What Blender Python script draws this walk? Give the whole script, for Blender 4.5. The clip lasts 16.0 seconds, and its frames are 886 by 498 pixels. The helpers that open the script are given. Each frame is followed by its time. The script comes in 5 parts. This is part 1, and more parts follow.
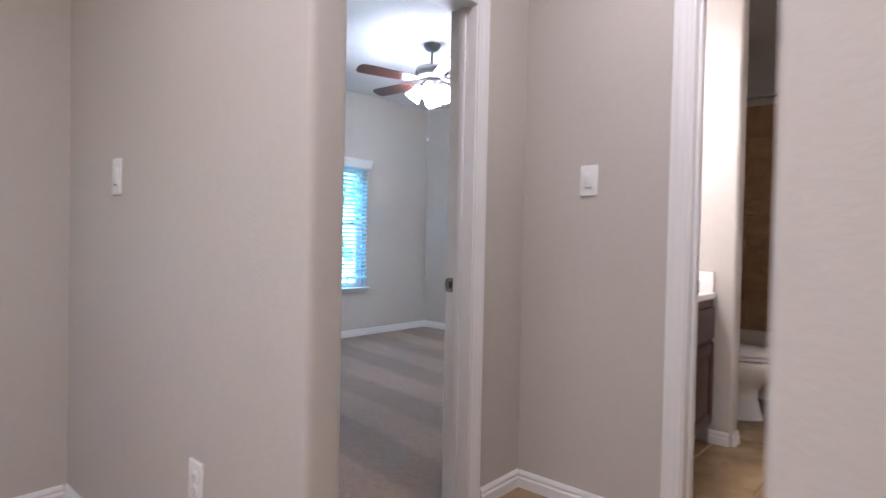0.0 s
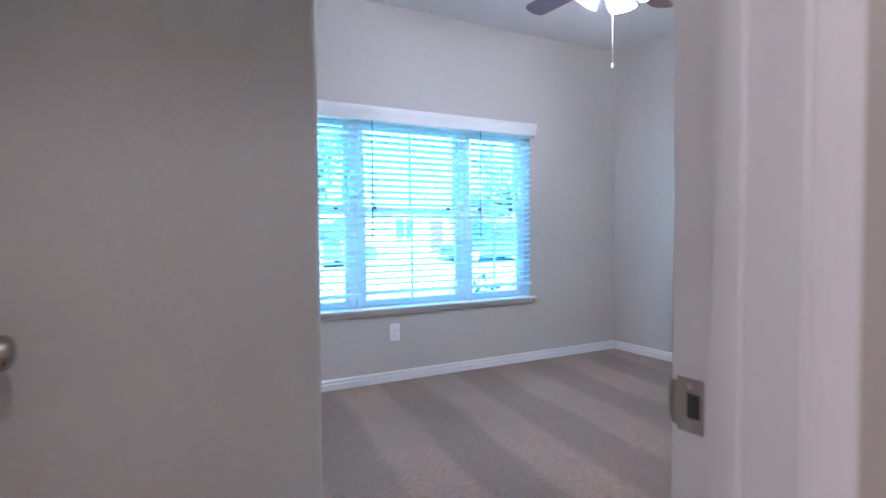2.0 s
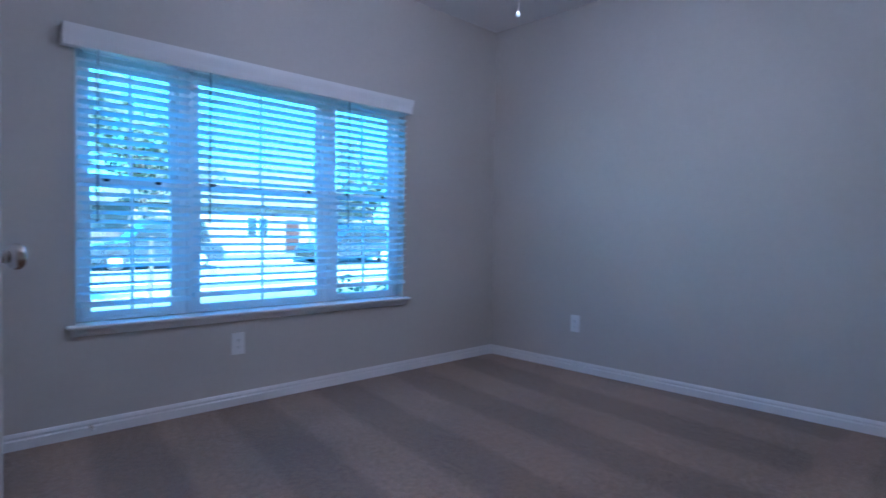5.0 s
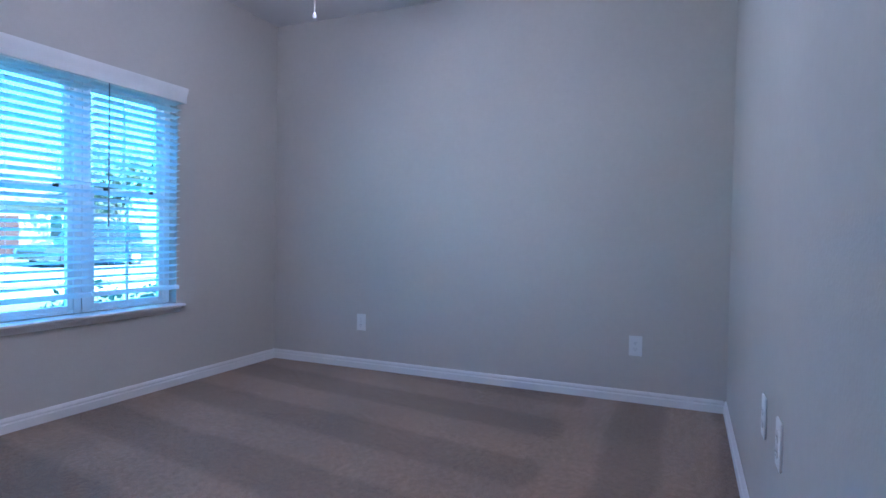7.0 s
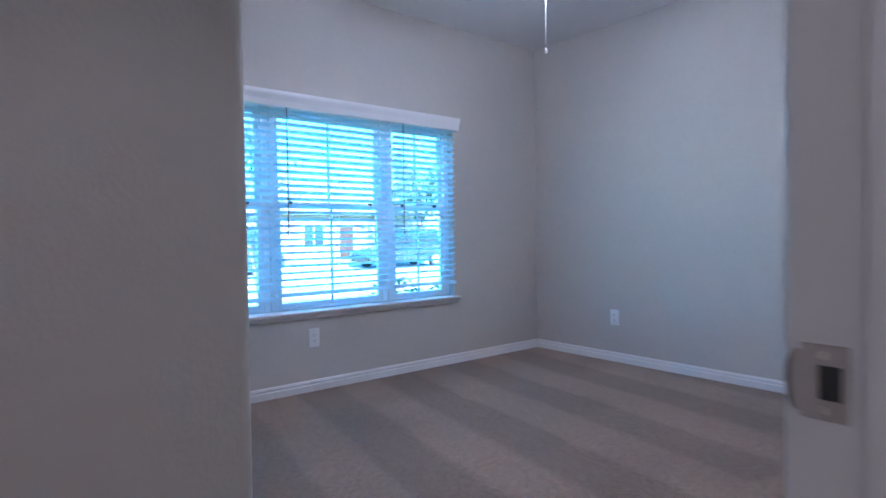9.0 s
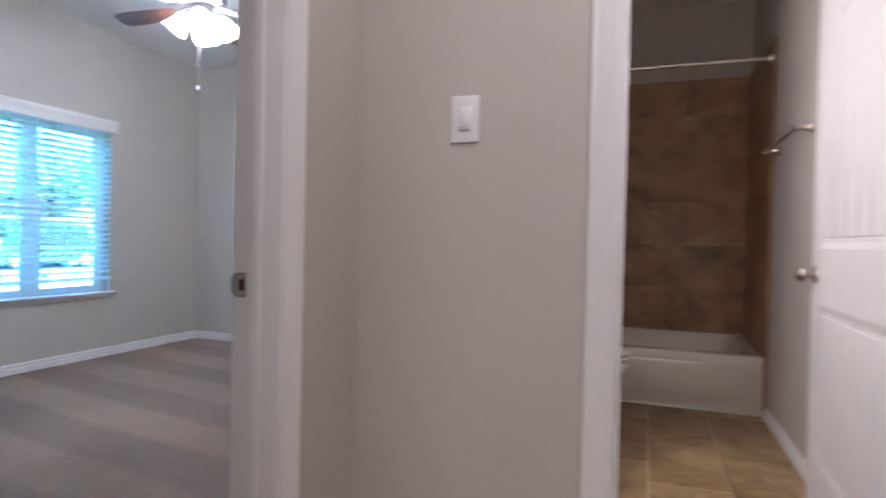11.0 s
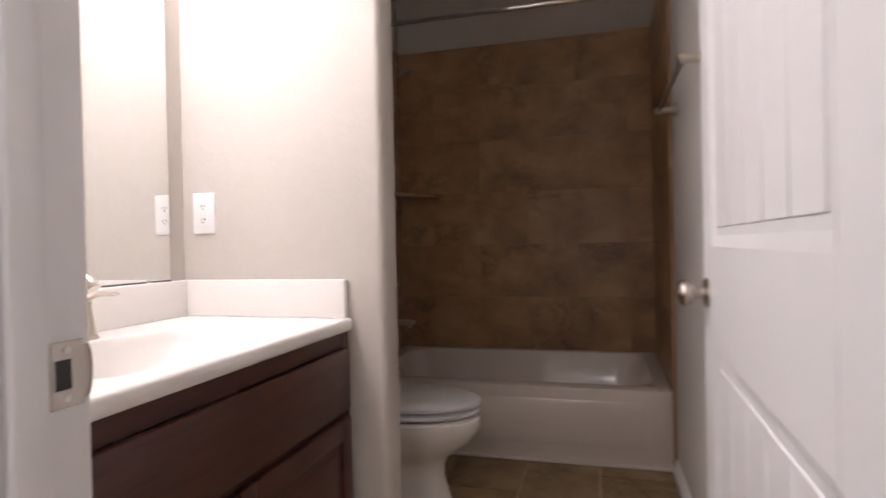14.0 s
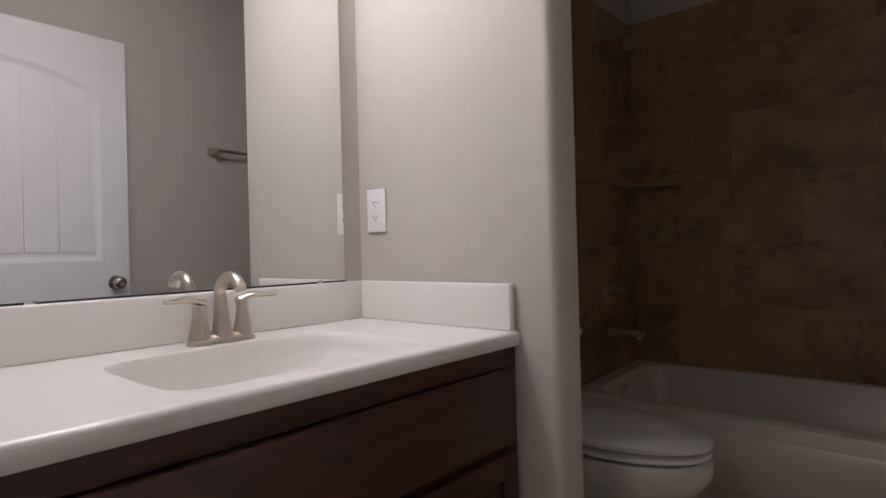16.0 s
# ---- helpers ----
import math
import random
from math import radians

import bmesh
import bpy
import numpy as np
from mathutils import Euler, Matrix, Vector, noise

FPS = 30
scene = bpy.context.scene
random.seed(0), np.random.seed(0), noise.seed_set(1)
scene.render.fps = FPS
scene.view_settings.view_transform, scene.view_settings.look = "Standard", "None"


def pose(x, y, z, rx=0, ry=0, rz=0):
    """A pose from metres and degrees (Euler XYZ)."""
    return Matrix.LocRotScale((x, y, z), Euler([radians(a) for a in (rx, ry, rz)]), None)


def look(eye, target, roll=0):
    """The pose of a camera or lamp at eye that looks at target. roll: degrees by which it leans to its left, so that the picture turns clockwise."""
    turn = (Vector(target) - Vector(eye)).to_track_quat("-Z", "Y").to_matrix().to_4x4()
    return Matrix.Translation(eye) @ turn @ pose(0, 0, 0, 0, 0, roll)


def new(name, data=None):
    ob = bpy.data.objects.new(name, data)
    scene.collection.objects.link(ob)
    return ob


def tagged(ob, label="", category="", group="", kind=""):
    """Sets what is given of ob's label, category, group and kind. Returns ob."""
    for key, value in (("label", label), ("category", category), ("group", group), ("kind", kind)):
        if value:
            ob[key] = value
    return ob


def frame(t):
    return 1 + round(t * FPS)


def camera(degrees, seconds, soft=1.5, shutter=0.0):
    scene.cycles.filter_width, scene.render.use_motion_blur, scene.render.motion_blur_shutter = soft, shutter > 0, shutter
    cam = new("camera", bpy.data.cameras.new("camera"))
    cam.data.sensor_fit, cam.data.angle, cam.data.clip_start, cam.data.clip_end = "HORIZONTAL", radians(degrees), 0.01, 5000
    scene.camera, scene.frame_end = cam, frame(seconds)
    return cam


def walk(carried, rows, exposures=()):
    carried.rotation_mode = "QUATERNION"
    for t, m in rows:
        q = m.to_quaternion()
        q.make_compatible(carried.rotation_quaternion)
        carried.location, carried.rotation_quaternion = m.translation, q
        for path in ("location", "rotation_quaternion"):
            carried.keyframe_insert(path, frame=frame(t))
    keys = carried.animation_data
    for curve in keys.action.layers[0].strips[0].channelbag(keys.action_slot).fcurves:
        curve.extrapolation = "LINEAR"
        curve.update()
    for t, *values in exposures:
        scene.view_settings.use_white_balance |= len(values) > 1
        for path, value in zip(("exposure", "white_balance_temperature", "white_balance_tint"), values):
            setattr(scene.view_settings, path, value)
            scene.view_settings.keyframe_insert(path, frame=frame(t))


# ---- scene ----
# path of the camera: seconds, eye, target, roll
PATH = [
    (0, (-0.46, 0.09, 1.11), (1.041, 1.411, 1.074), 1.2),
    (0.5, (-0.089, 0.395, 1.113), (1.329, 1.805, 1.069), 0.7),
    (1, (0.246, 0.688, 1.112), (1.437, 2.294, 1.056), 0.1),
    (1.5, (0.539, 0.947, 1.093), (1.653, 2.607, 1.03), 0.2),
    (2, (0.806, 1.234, 1.106), (1.798, 2.969, 1.038), -0.3),
    (2.5, (0.954, 1.457, 1.083), (1.948, 3.19, 1.008), -0.2),
    (3, (1.124, 1.61, 1.049), (2.111, 3.348, 0.98), -0.2),
    (3.2, (1.154, 1.666, 1.055), (2.14, 3.405, 0.985), -0.1),
    (5.3, (1.096, 1.823, 1.007), (2.617, 3.12, 0.957), 1.0),
    (5.5, (1.062, 1.833, 1.003), (2.674, 3.016, 0.957), 1.1),
    (6, (1.028, 1.841, 1.014), (2.801, 2.765, 0.975), 1.1),
    (6.5, (1.019, 1.864, 1.024), (2.848, 2.675, 0.984), 1.2),
    (7, (1.024, 1.879, 1.026), (2.861, 2.67, 0.981), 1.0),
    (7.5, (1.104, 1.839, 1.075), (2.811, 2.879, 1.004), 0.4),
    (8, (1.036, 1.713, 1.062), (2.39, 3.183, 1.0), -0.9),
    (8.2, (1.0, 1.707, 1.033), (2.242, 3.274, 0.987), -0.9),
    (10.3, (0.454, 0.85, 1.035), (1.898, 2.234, 0.988), 0.6),
    (10.5, (0.381, 0.803, 1.028), (1.988, 1.993, 0.985), 0.7),
    (11, (0.229, 0.722, 1.032), (2.112, 1.397, 1.004), 1.3),
    (11.5, (0.179, 0.691, 1.023), (2.162, 0.946, 1.013), 1.1),
    (12, (0.184, 0.66, 1.027), (2.184, 0.671, 1.019), 0.9),
    (12.5, (0.369, 0.569, 1.022), (2.367, 0.489, 1.013), 0.7),
    (13, (0.719, 0.485, 1.033), (2.719, 0.457, 1.022), 0.3),
    (13.5, (1.094, 0.416, 1.049), (3.086, 0.597, 1.035), -0.4),
    (14, (1.409, 0.338, 1.051), (3.337, 0.87, 1.035), -1.2),
    (14.5, (1.608, 0.328, 1.045), (3.393, 1.23, 1.048), -1.8),
    (15, (1.729, 0.322, 1.037), (3.36, 1.479, 1.04), -1.8),
    (15.5, (1.769, 0.304, 1.033), (3.289, 1.604, 1.04), -1.7),
    (16, (1.784, 0.273, 1.04), (3.288, 1.591, 1.046), -1.5),
]
# auto exposure and white balance of the film: seconds, stops, kelvin, tint
EXPOSURES = [
    (0.0, 4.42, 6000, 17), (0.5, 4.30, 5980, 17), (1.5, 4.32, 5900, 19), (2.5, 4.53, 5620, 22), (3.2, 4.32, 5550, 23), (5.3, 3.10, 5090, 26), (6.0, 3.12, 5090, 26),
    (7.0, 3.62, 5250, 26), (7.5, 3.78, 5350, 26), (8.2, 3.46, 5100, 25), (10.3, 4.36, 6100, 19), (11.0, 4.22, 6100, 18), (12.0, 4.47, 6250, 18), (13.0, 4.44, 6350, 16), (13.5, 4.24, 6250, 16),
    (14.0, 4.12, 6250, 16), (14.5, 3.77, 6200, 15), (15.0, 3.54, 6080, 15), (15.5, 3.27, 6050, 15), (16.0, 3.07, 6050, 15),
]
cam = camera(75.9, 16.0, shutter=0.5)
walk(cam, [(t, look(eye, target, roll)) for t, eye, target, roll in PATH], EXPOSURES)

# ---------------------------------------------------------------- world, sun, lamps
world = bpy.data.worlds.new("world")
scene.world = world
world.use_nodes = True
wn = world.node_tree
sky = wn.nodes.new("ShaderNodeTexSky")
sky.sky_type = "NISHITA"
sky.sun_disc = False
sky.sun_elevation, sky.sun_rotation = radians(52), radians(200)
bg = wn.nodes["Background"]
bg.inputs[1].default_value = 0.15
cast = wn.nodes.new("ShaderNodeVectorMath")
cast.operation = "MULTIPLY"
cast.inputs[1].default_value = (0.32, 0.85, 1.0)
wn.links.new(sky.outputs[0], cast.inputs[0])
wn.links.new(cast.outputs[0], bg.inputs[0])


def lamp(name, kind, place, target, energy, colour, size=0.3, size_y=None):
    d = bpy.data.lights.new(name, kind)
    d.energy, d.color = energy, colour
    if kind == "AREA":
        d.shape, d.size, d.size_y = "RECTANGLE", size, size_y or size
    elif kind == "SUN":
        d.angle = radians(0.6)
    else:
        d.shadow_soft_size = size
    ob = new(name, d)
    ob.matrix_world = look(place, target)
    return ob


WARM = (1.0, 0.945, 0.955)
COOL = (0.80, 0.88, 1.0)
lamp("sun", "SUN", (-6, -20, 30), (2, 8, 0), 4.2, (1.0, 0.98, 0.94))
lamp("hall_light", "AREA", (-1.0, 0.6, 2.70), (-1.0, 0.61, 0), 2.3, WARM, 0.9)
lamp("nook_light", "AREA", (1.05, 0.62, 2.72), (1.05, 0.63, 0), 0.65, WARM, 0.3)
lamp("vanity_light", "AREA", (2.32, 1.44, 2.16), (2.34, 1.17, 1.45), 0.76, (1.0, 0.94, 0.935), 0.5, 0.14)
lamp("vanity_bulb", "POINT", (2.34, 1.42, 2.20), (2.34, 1.2, 1.45), 0.95, (1.0, 0.94, 0.935), 0.07)

# ---------------------------------------------------------------- helpers


def link(a, b):
    a.id_data.links.new(a, b)


def surface(name, colour, rough=0.5, metal=0.0, bump=None, vary=None, fine=None, rand=0.0, coat=0.0):
    """A painted, stone or metal surface: bump (scale, strength, depth), vary and fine (scale, darker share)."""
    m = bpy.data.materials.new(name)
    m.use_nodes = True
    t = m.node_tree
    b = t.nodes["Principled BSDF"]
    b.inputs["Base Color"].default_value = (*colour, 1)
    b.inputs["Roughness"].default_value = rough
    b.inputs["Metallic"].default_value = metal
    b.inputs["Coat Weight"].default_value = coat
    pos = t.nodes.new("ShaderNodeTexCoord").outputs["Object"]
    col = None
    for k, v in (("vary", vary), ("fine", fine)):
        if not v:
            continue
        n = t.nodes.new("ShaderNodeTexNoise")
        n.inputs["Scale"].default_value = v[0]
        n.inputs["Detail"].default_value = 4
        link(pos, n.inputs["Vector"])
        r = t.nodes.new("ShaderNodeMapRange")
        r.inputs[1].default_value, r.inputs[2].default_value = 0.3, 0.7
        r.inputs[3].default_value, r.inputs[4].default_value = 1 - v[1], 1 + v[1]
        link(n.outputs[0], r.inputs[0])
        mul = t.nodes.new("ShaderNodeVectorMath")
        mul.operation = "SCALE"
        if col is None:
            mul.inputs[0].default_value = colour
        else:
            link(col, mul.inputs[0])
        link(r.outputs[0], mul.inputs["Scale"])
        col = mul.outputs[0]
    if rand:
        info = t.nodes.new("ShaderNodeObjectInfo")
        r = t.nodes.new("ShaderNodeMapRange")
        r.inputs[3].default_value, r.inputs[4].default_value = 1 - rand, 1 + rand
        link(info.outputs["Random"], r.inputs[0])
        mul = t.nodes.new("ShaderNodeVectorMath")
        mul.operation = "SCALE"
        if col is None:
            mul.inputs[0].default_value = colour
        else:
            link(col, mul.inputs[0])
        link(r.outputs[0], mul.inputs["Scale"])
        col = mul.outputs[0]
    if col is not None:
        link(col, b.inputs["Base Color"])
    if bump:
        n = t.nodes.new("ShaderNodeTexNoise")
        n.inputs["Scale"].default_value = bump[0]
        n.inputs["Detail"].default_value = 3
        link(pos, n.inputs["Vector"])
        u = t.nodes.new("ShaderNodeBump")
        u.inputs["Strength"].default_value, u.inputs["Distance"].default_value = bump[1], bump[2]
        link(n.outputs[0], u.inputs["Height"])
        link(u.outputs[0], b.inputs["Normal"])
    return m


def stone(name, low, mid, high, scale, rough):
    """Veined stone-look ceramic; each tile takes its own stretch of the pattern."""
    m = bpy.data.materials.new(name)
    m.use_nodes = True
    t = m.node_tree
    b = t.nodes["Principled BSDF"]
    geo = t.nodes.new("ShaderNodeNewGeometry")
    info = t.nodes.new("ShaderNodeObjectInfo")
    shift = t.nodes.new("ShaderNodeVectorMath")
    shift.operation = "MULTIPLY_ADD"
    comb = t.nodes.new("ShaderNodeCombineXYZ")
    for i in range(3):
        link(info.outputs["Random"], comb.inputs[i])
    shift.inputs[1].default_value = (7.0, 13.0, 5.0)
    link(comb.outputs[0], shift.inputs[0])
    bed = t.nodes.new("ShaderNodeVectorMath")
    bed.operation = "MULTIPLY"
    bed.inputs[1].default_value = (0.85, 0.85, 1.15)
    link(geo.outputs["Position"], bed.inputs[0])
    link(bed.outputs[0], shift.inputs[2])
    big = t.nodes.new("ShaderNodeTexNoise")
    big.inputs["Scale"].default_value, big.inputs["Detail"].default_value = scale, 9
    big.inputs["Roughness"].default_value, big.inputs["Distortion"].default_value = 0.66, 0.35
    link(shift.outputs[0], big.inputs["Vector"])
    ramp = t.nodes.new("ShaderNodeValToRGB")
    e = ramp.color_ramp.elements
    e[0].position, e[0].color = 0.30, (*low, 1)
    e[1].position, e[1].color = 0.72, (*high, 1)
    e.new(0.50).color = (*mid, 1)
    link(big.outputs[0], ramp.inputs[0])
    vein = t.nodes.new("ShaderNodeTexNoise")
    vein.inputs["Scale"].default_value, vein.inputs["Detail"].default_value = scale * 1.2, 8
    vein.inputs["Roughness"].default_value, vein.inputs["Distortion"].default_value = 0.68, 0.4
    link(shift.outputs[0], vein.inputs["Vector"])
    dist = t.nodes.new("ShaderNodeMath")
    dist.operation = "SUBTRACT"
    dist.inputs[1].default_value = 0.5
    link(vein.outputs[0], dist.inputs[0])
    ab = t.nodes.new("ShaderNodeMath")
    ab.operation = "ABSOLUTE"
    link(dist.outputs[0], ab.inputs[0])
    thin = t.nodes.new("ShaderNodeMapRange")
    thin.inputs[1].default_value, thin.inputs[2].default_value = 0.0, 0.06
    thin.inputs[3].default_value, thin.inputs[4].default_value = 0.62, 1.0
    link(ab.outputs[0], thin.inputs[0])
    spots = t.nodes.new("ShaderNodeTexNoise")
    spots.inputs["Scale"].default_value = scale * 0.9
    link(shift.outputs[0], spots.inputs["Vector"])
    where = t.nodes.new("ShaderNodeMapRange")
    where.inputs[1].default_value, where.inputs[2].default_value = 0.5, 0.62
    link(spots.outputs[0], where.inputs[0])
    mixv = t.nodes.new("ShaderNodeMix")
    mixv.inputs[2].default_value = 1.0
    link(where.outputs[0], mixv.inputs[0])
    link(thin.outputs[0], mixv.inputs[3])
    mul = t.nodes.new("ShaderNodeVectorMath")
    mul.operation = "SCALE"
    link(ramp.outputs[0], mul.inputs[0])
    link(mixv.outputs[0], mul.inputs["Scale"])
    link(mul.outputs[0], b.inputs["Base Color"])
    b.inputs["Roughness"].default_value = rough
    fine = t.nodes.new("ShaderNodeTexNoise")
    fine.inputs["Scale"].default_value = 60
    link(geo.outputs["Position"], fine.inputs["Vector"])
    u = t.nodes.new("ShaderNodeBump")
    u.inputs["Strength"].default_value, u.inputs["Distance"].default_value = 0.15, 0.002
    link(fine.outputs[0], u.inputs["Height"])
    link(u.outputs[0], b.inputs["Normal"])
    return m


def carpet_material():
    """Cut-pile carpet with the stripes that a vacuum cleaner leaves."""
    m = bpy.data.materials.new("carpet")
    m.use_nodes = True
    t = m.node_tree
    b = t.nodes["Principled BSDF"]
    pos = t.nodes.new("ShaderNodeNewGeometry").outputs["Position"]
    big = t.nodes.new("ShaderNodeTexNoise")
    big.inputs["Scale"].default_value, big.inputs["Detail"].default_value = 1.3, 3
    link(pos, big.inputs["Vector"])
    sep = t.nodes.new("ShaderNodeSeparateXYZ")
    link(pos, sep.inputs[0])
    skew = t.nodes.new("ShaderNodeMath")
    skew.operation = "MULTIPLY_ADD"
    skew.inputs[1].default_value = -0.15
    link(sep.outputs[1], skew.inputs[0])
    link(sep.outputs[0], skew.inputs[2])
    bend = t.nodes.new("ShaderNodeMath")
    bend.operation = "MULTIPLY_ADD"
    bend.inputs[1].default_value = 0.10
    link(big.outputs[0], bend.inputs[0])
    link(skew.outputs[0], bend.inputs[2])

    def op(kind, a, b):
        n = t.nodes.new("ShaderNodeMath")
        n.operation = kind
        for i, v in enumerate((a, b)):
            if isinstance(v, (int, float)):
                n.inputs[i].default_value = v
            elif v is not None:
                link(v, n.inputs[i])
        return n.outputs[0]

    def ramp(v, lo, hi, a=0.0, b=1.0):
        n = t.nodes.new("ShaderNodeMapRange")
        n.interpolation_type = "SMOOTHSTEP"
        n.inputs[1].default_value, n.inputs[2].default_value = lo, hi
        n.inputs[3].default_value, n.inputs[4].default_value = a, b
        link(v, n.inputs[0])
        return n.outputs[0]

    # long strokes across the room, and cross strokes along the wall beside the door
    long_stroke = op("SINE", op("MULTIPLY", op("SUBTRACT", bend.outputs[0], 1.395), 2 * math.pi / 0.62), None)
    wavy_y = op("ADD", sep.outputs[1], op("MULTIPLY", big.outputs[0], 0.16))
    cross_stroke = op("SINE", op("MULTIPLY", op("SUBTRACT", wavy_y, 1.80), 2 * math.pi / 0.52), None)
    near_wall = op("MULTIPLY", op("MULTIPLY", ramp(wavy_y, 2.65, 2.45), ramp(wavy_y, 1.0, 1.2)), ramp(sep.outputs[0], 2.7, 3.3))
    stroke = op("ADD", op("MULTIPLY", long_stroke, op("SUBTRACT", 1.0, near_wall)), op("MULTIPLY", cross_stroke, near_wall))
    shade = ramp(stroke, -0.35, 0.35, 0.80, 1.11)
    pile = t.nodes.new("ShaderNodeTexNoise")
    pile.inputs["Scale"].default_value, pile.inputs["Detail"].default_value = 260, 2
    link(pos, pile.inputs["Vector"])
    clump = t.nodes.new("ShaderNodeTexNoise")
    clump.inputs["Scale"].default_value, clump.inputs["Detail"].default_value = 38, 4
    link(pos, clump.inputs["Vector"])
    val = shade
    for n, amount in ((pile, 0.5), (clump, 0.22), (big, 0.15)):
        r = t.nodes.new("ShaderNodeMapRange")
        r.inputs[1].default_value, r.inputs[2].default_value = 0.3, 0.7
        r.inputs[3].default_value, r.inputs[4].default_value = 1 - amount, 1 + amount
        link(n.outputs[0], r.inputs[0])
        mu = t.nodes.new("ShaderNodeMath")
        mu.operation = "MULTIPLY"
        link(val, mu.inputs[0])
        link(r.outputs[0], mu.inputs[1])
        val = mu.outputs[0]
    mul = t.nodes.new("ShaderNodeVectorMath")
    mul.operation = "SCALE"
    mul.inputs[0].default_value = (0.30, 0.192, 0.128)
    link(val, mul.inputs["Scale"])
    link(mul.outputs[0], b.inputs["Base Color"])
    b.inputs["Roughness"].default_value = 0.95
    b.inputs["Sheen Weight"].default_value = 0.25
    u = t.nodes.new("ShaderNodeBump")
    u.inputs["Strength"].default_value, u.inputs["Distance"].default_value = 0.8, 0.006
    link(pile.outputs[0], u.inputs["Height"])
    link(u.outputs[0], b.inputs["Normal"])
    return m


def wood_material(name, dark, light, rough):
    m = bpy.data.materials.new(name)
    m.use_nodes = True
    t = m.node_tree
    b = t.nodes["Principled BSDF"]
    pos = t.nodes.new("ShaderNodeTexCoord").outputs["Object"]
    mp = t.nodes.new("ShaderNodeMapping")
    mp.inputs["Scale"].default_value = (3.0, 22.0, 22.0)
    link(pos, mp.inputs[0])
    n = t.nodes.new("ShaderNodeTexNoise")
    n.inputs["Scale"].default_value, n.inputs["Detail"].default_value, n.inputs["Distortion"].default_value = 2.2, 6, 0.6
    link(mp.outputs[0], n.inputs["Vector"])
    ramp = t.nodes.new("ShaderNodeValToRGB")
    e = ramp.color_ramp.elements
    e[0].position, e[0].color = 0.3, (*dark, 1)
    e[1].position, e[1].color = 0.72, (*light, 1)
    link(n.outputs[0], ramp.inputs[0])
    link(ramp.outputs[0], b.inputs["Base Color"])
    b.inputs["Roughness"].default_value = rough
    u = t.nodes.new("ShaderNodeBump")
    u.inputs["Strength"].default_value, u.inputs["Distance"].default_value = 0.12, 0.001
    link(n.outputs[0], u.inputs["Height"])
    link(u.outputs[0], b.inputs["Normal"])
    return m


def glowing(name, colour, strength):
    m = bpy.data.materials.new(name)
    m.use_nodes = True
    b = m.node_tree.nodes["Principled BSDF"]
    b.inputs["Base Color"].default_value = (0.85, 0.85, 0.85, 1)
    b.inputs["Emission Color"].default_value = (*colour, 1)
    b.inputs["Emission Strength"].default_value = strength
    return m


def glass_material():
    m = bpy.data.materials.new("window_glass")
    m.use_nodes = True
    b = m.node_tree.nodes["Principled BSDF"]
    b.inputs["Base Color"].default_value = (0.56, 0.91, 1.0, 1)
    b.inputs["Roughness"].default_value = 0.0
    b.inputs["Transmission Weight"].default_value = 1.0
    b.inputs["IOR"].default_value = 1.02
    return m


M_WALL = surface("wall_paint", (0.56, 0.515, 0.460), 0.75, bump=(95, 0.24, 0.0032), vary=(0.9, 0.03), fine=(30, 0.015))
M_CEIL = surface("ceiling_paint", (0.74, 0.72, 0.70), 0.85, bump=(60, 0.3, 0.005), vary=(1.0, 0.02))
M_TRIM = surface("trim_paint", (0.80, 0.78, 0.76), 0.35, bump=(120, 0.05, 0.001), vary=(2.0, 0.015))
M_DOOR = surface("door_paint", (0.80, 0.78, 0.77), 0.38, bump=(90, 0.10, 0.001), vary=(2.5, 0.02))
M_PLASTIC = surface("white_plastic", (0.82, 0.81, 0.79), 0.35, vary=(9, 0.01))
M_SLIT = surface("grey_slit", (0.34, 0.33, 0.32), 0.5)
M_SLOT = surface("dark_slot", (0.03, 0.03, 0.03), 0.6)
M_NICKEL = surface("brushed_nickel", (0.62, 0.565, 0.49), 0.28, metal=1.0, bump=(300, 0.05, 0.0006), vary=(12, 0.05))
M_KNOB = surface("satin_nickel_hardware", (0.48, 0.43, 0.38), 0.24, metal=1.0, vary=(12, 0.06))
M_CHROME = surface("polished_chrome", (0.75, 0.74, 0.72), 0.10, metal=1.0, vary=(15, 0.04))
M_FANMETAL = surface("fan_nickel", (0.25, 0.235, 0.23), 0.35, metal=1.0, vary=(12, 0.06))
M_BLADE = wood_material("fan_blade_wood", (0.05, 0.021, 0.015), (0.11, 0.042, 0.028), 0.28)
M_CABINET = wood_material("stained_cabinet_wood", (0.040, 0.013, 0.009), (0.085, 0.028, 0.018), 0.38)
M_MARBLE = surface("cultured_marble", (0.82, 0.79, 0.75), 0.28, vary=(3, 0.015), coat=0.1)
M_PORCELAIN = surface("porcelain", (0.78, 0.75, 0.70), 0.10, vary=(4, 0.01), coat=0.4)
M_TUB = surface("tub_enamel", (0.75, 0.68, 0.60), 0.16, vary=(3, 0.015), coat=0.3)
M_GROUT = surface("grout", (0.58, 0.48, 0.36), 0.9, bump=(150, 0.3, 0.002), vary=(6, 0.08))
M_WGROUT = surface("wall_grout", (0.37, 0.22, 0.122), 0.9, bump=(150, 0.3, 0.002), vary=(6, 0.08))
M_FTILE = stone("floor_tile_stone", (0.17, 0.098, 0.042), (0.32, 0.215, 0.106), (0.46, 0.335, 0.185), 3.9, 0.42)
M_WTILE = stone("wall_tile_stone", (0.22, 0.115, 0.056), (0.39, 0.235, 0.120), (0.52, 0.35, 0.195), 3.0, 0.42)
M_CARPET = carpet_material()
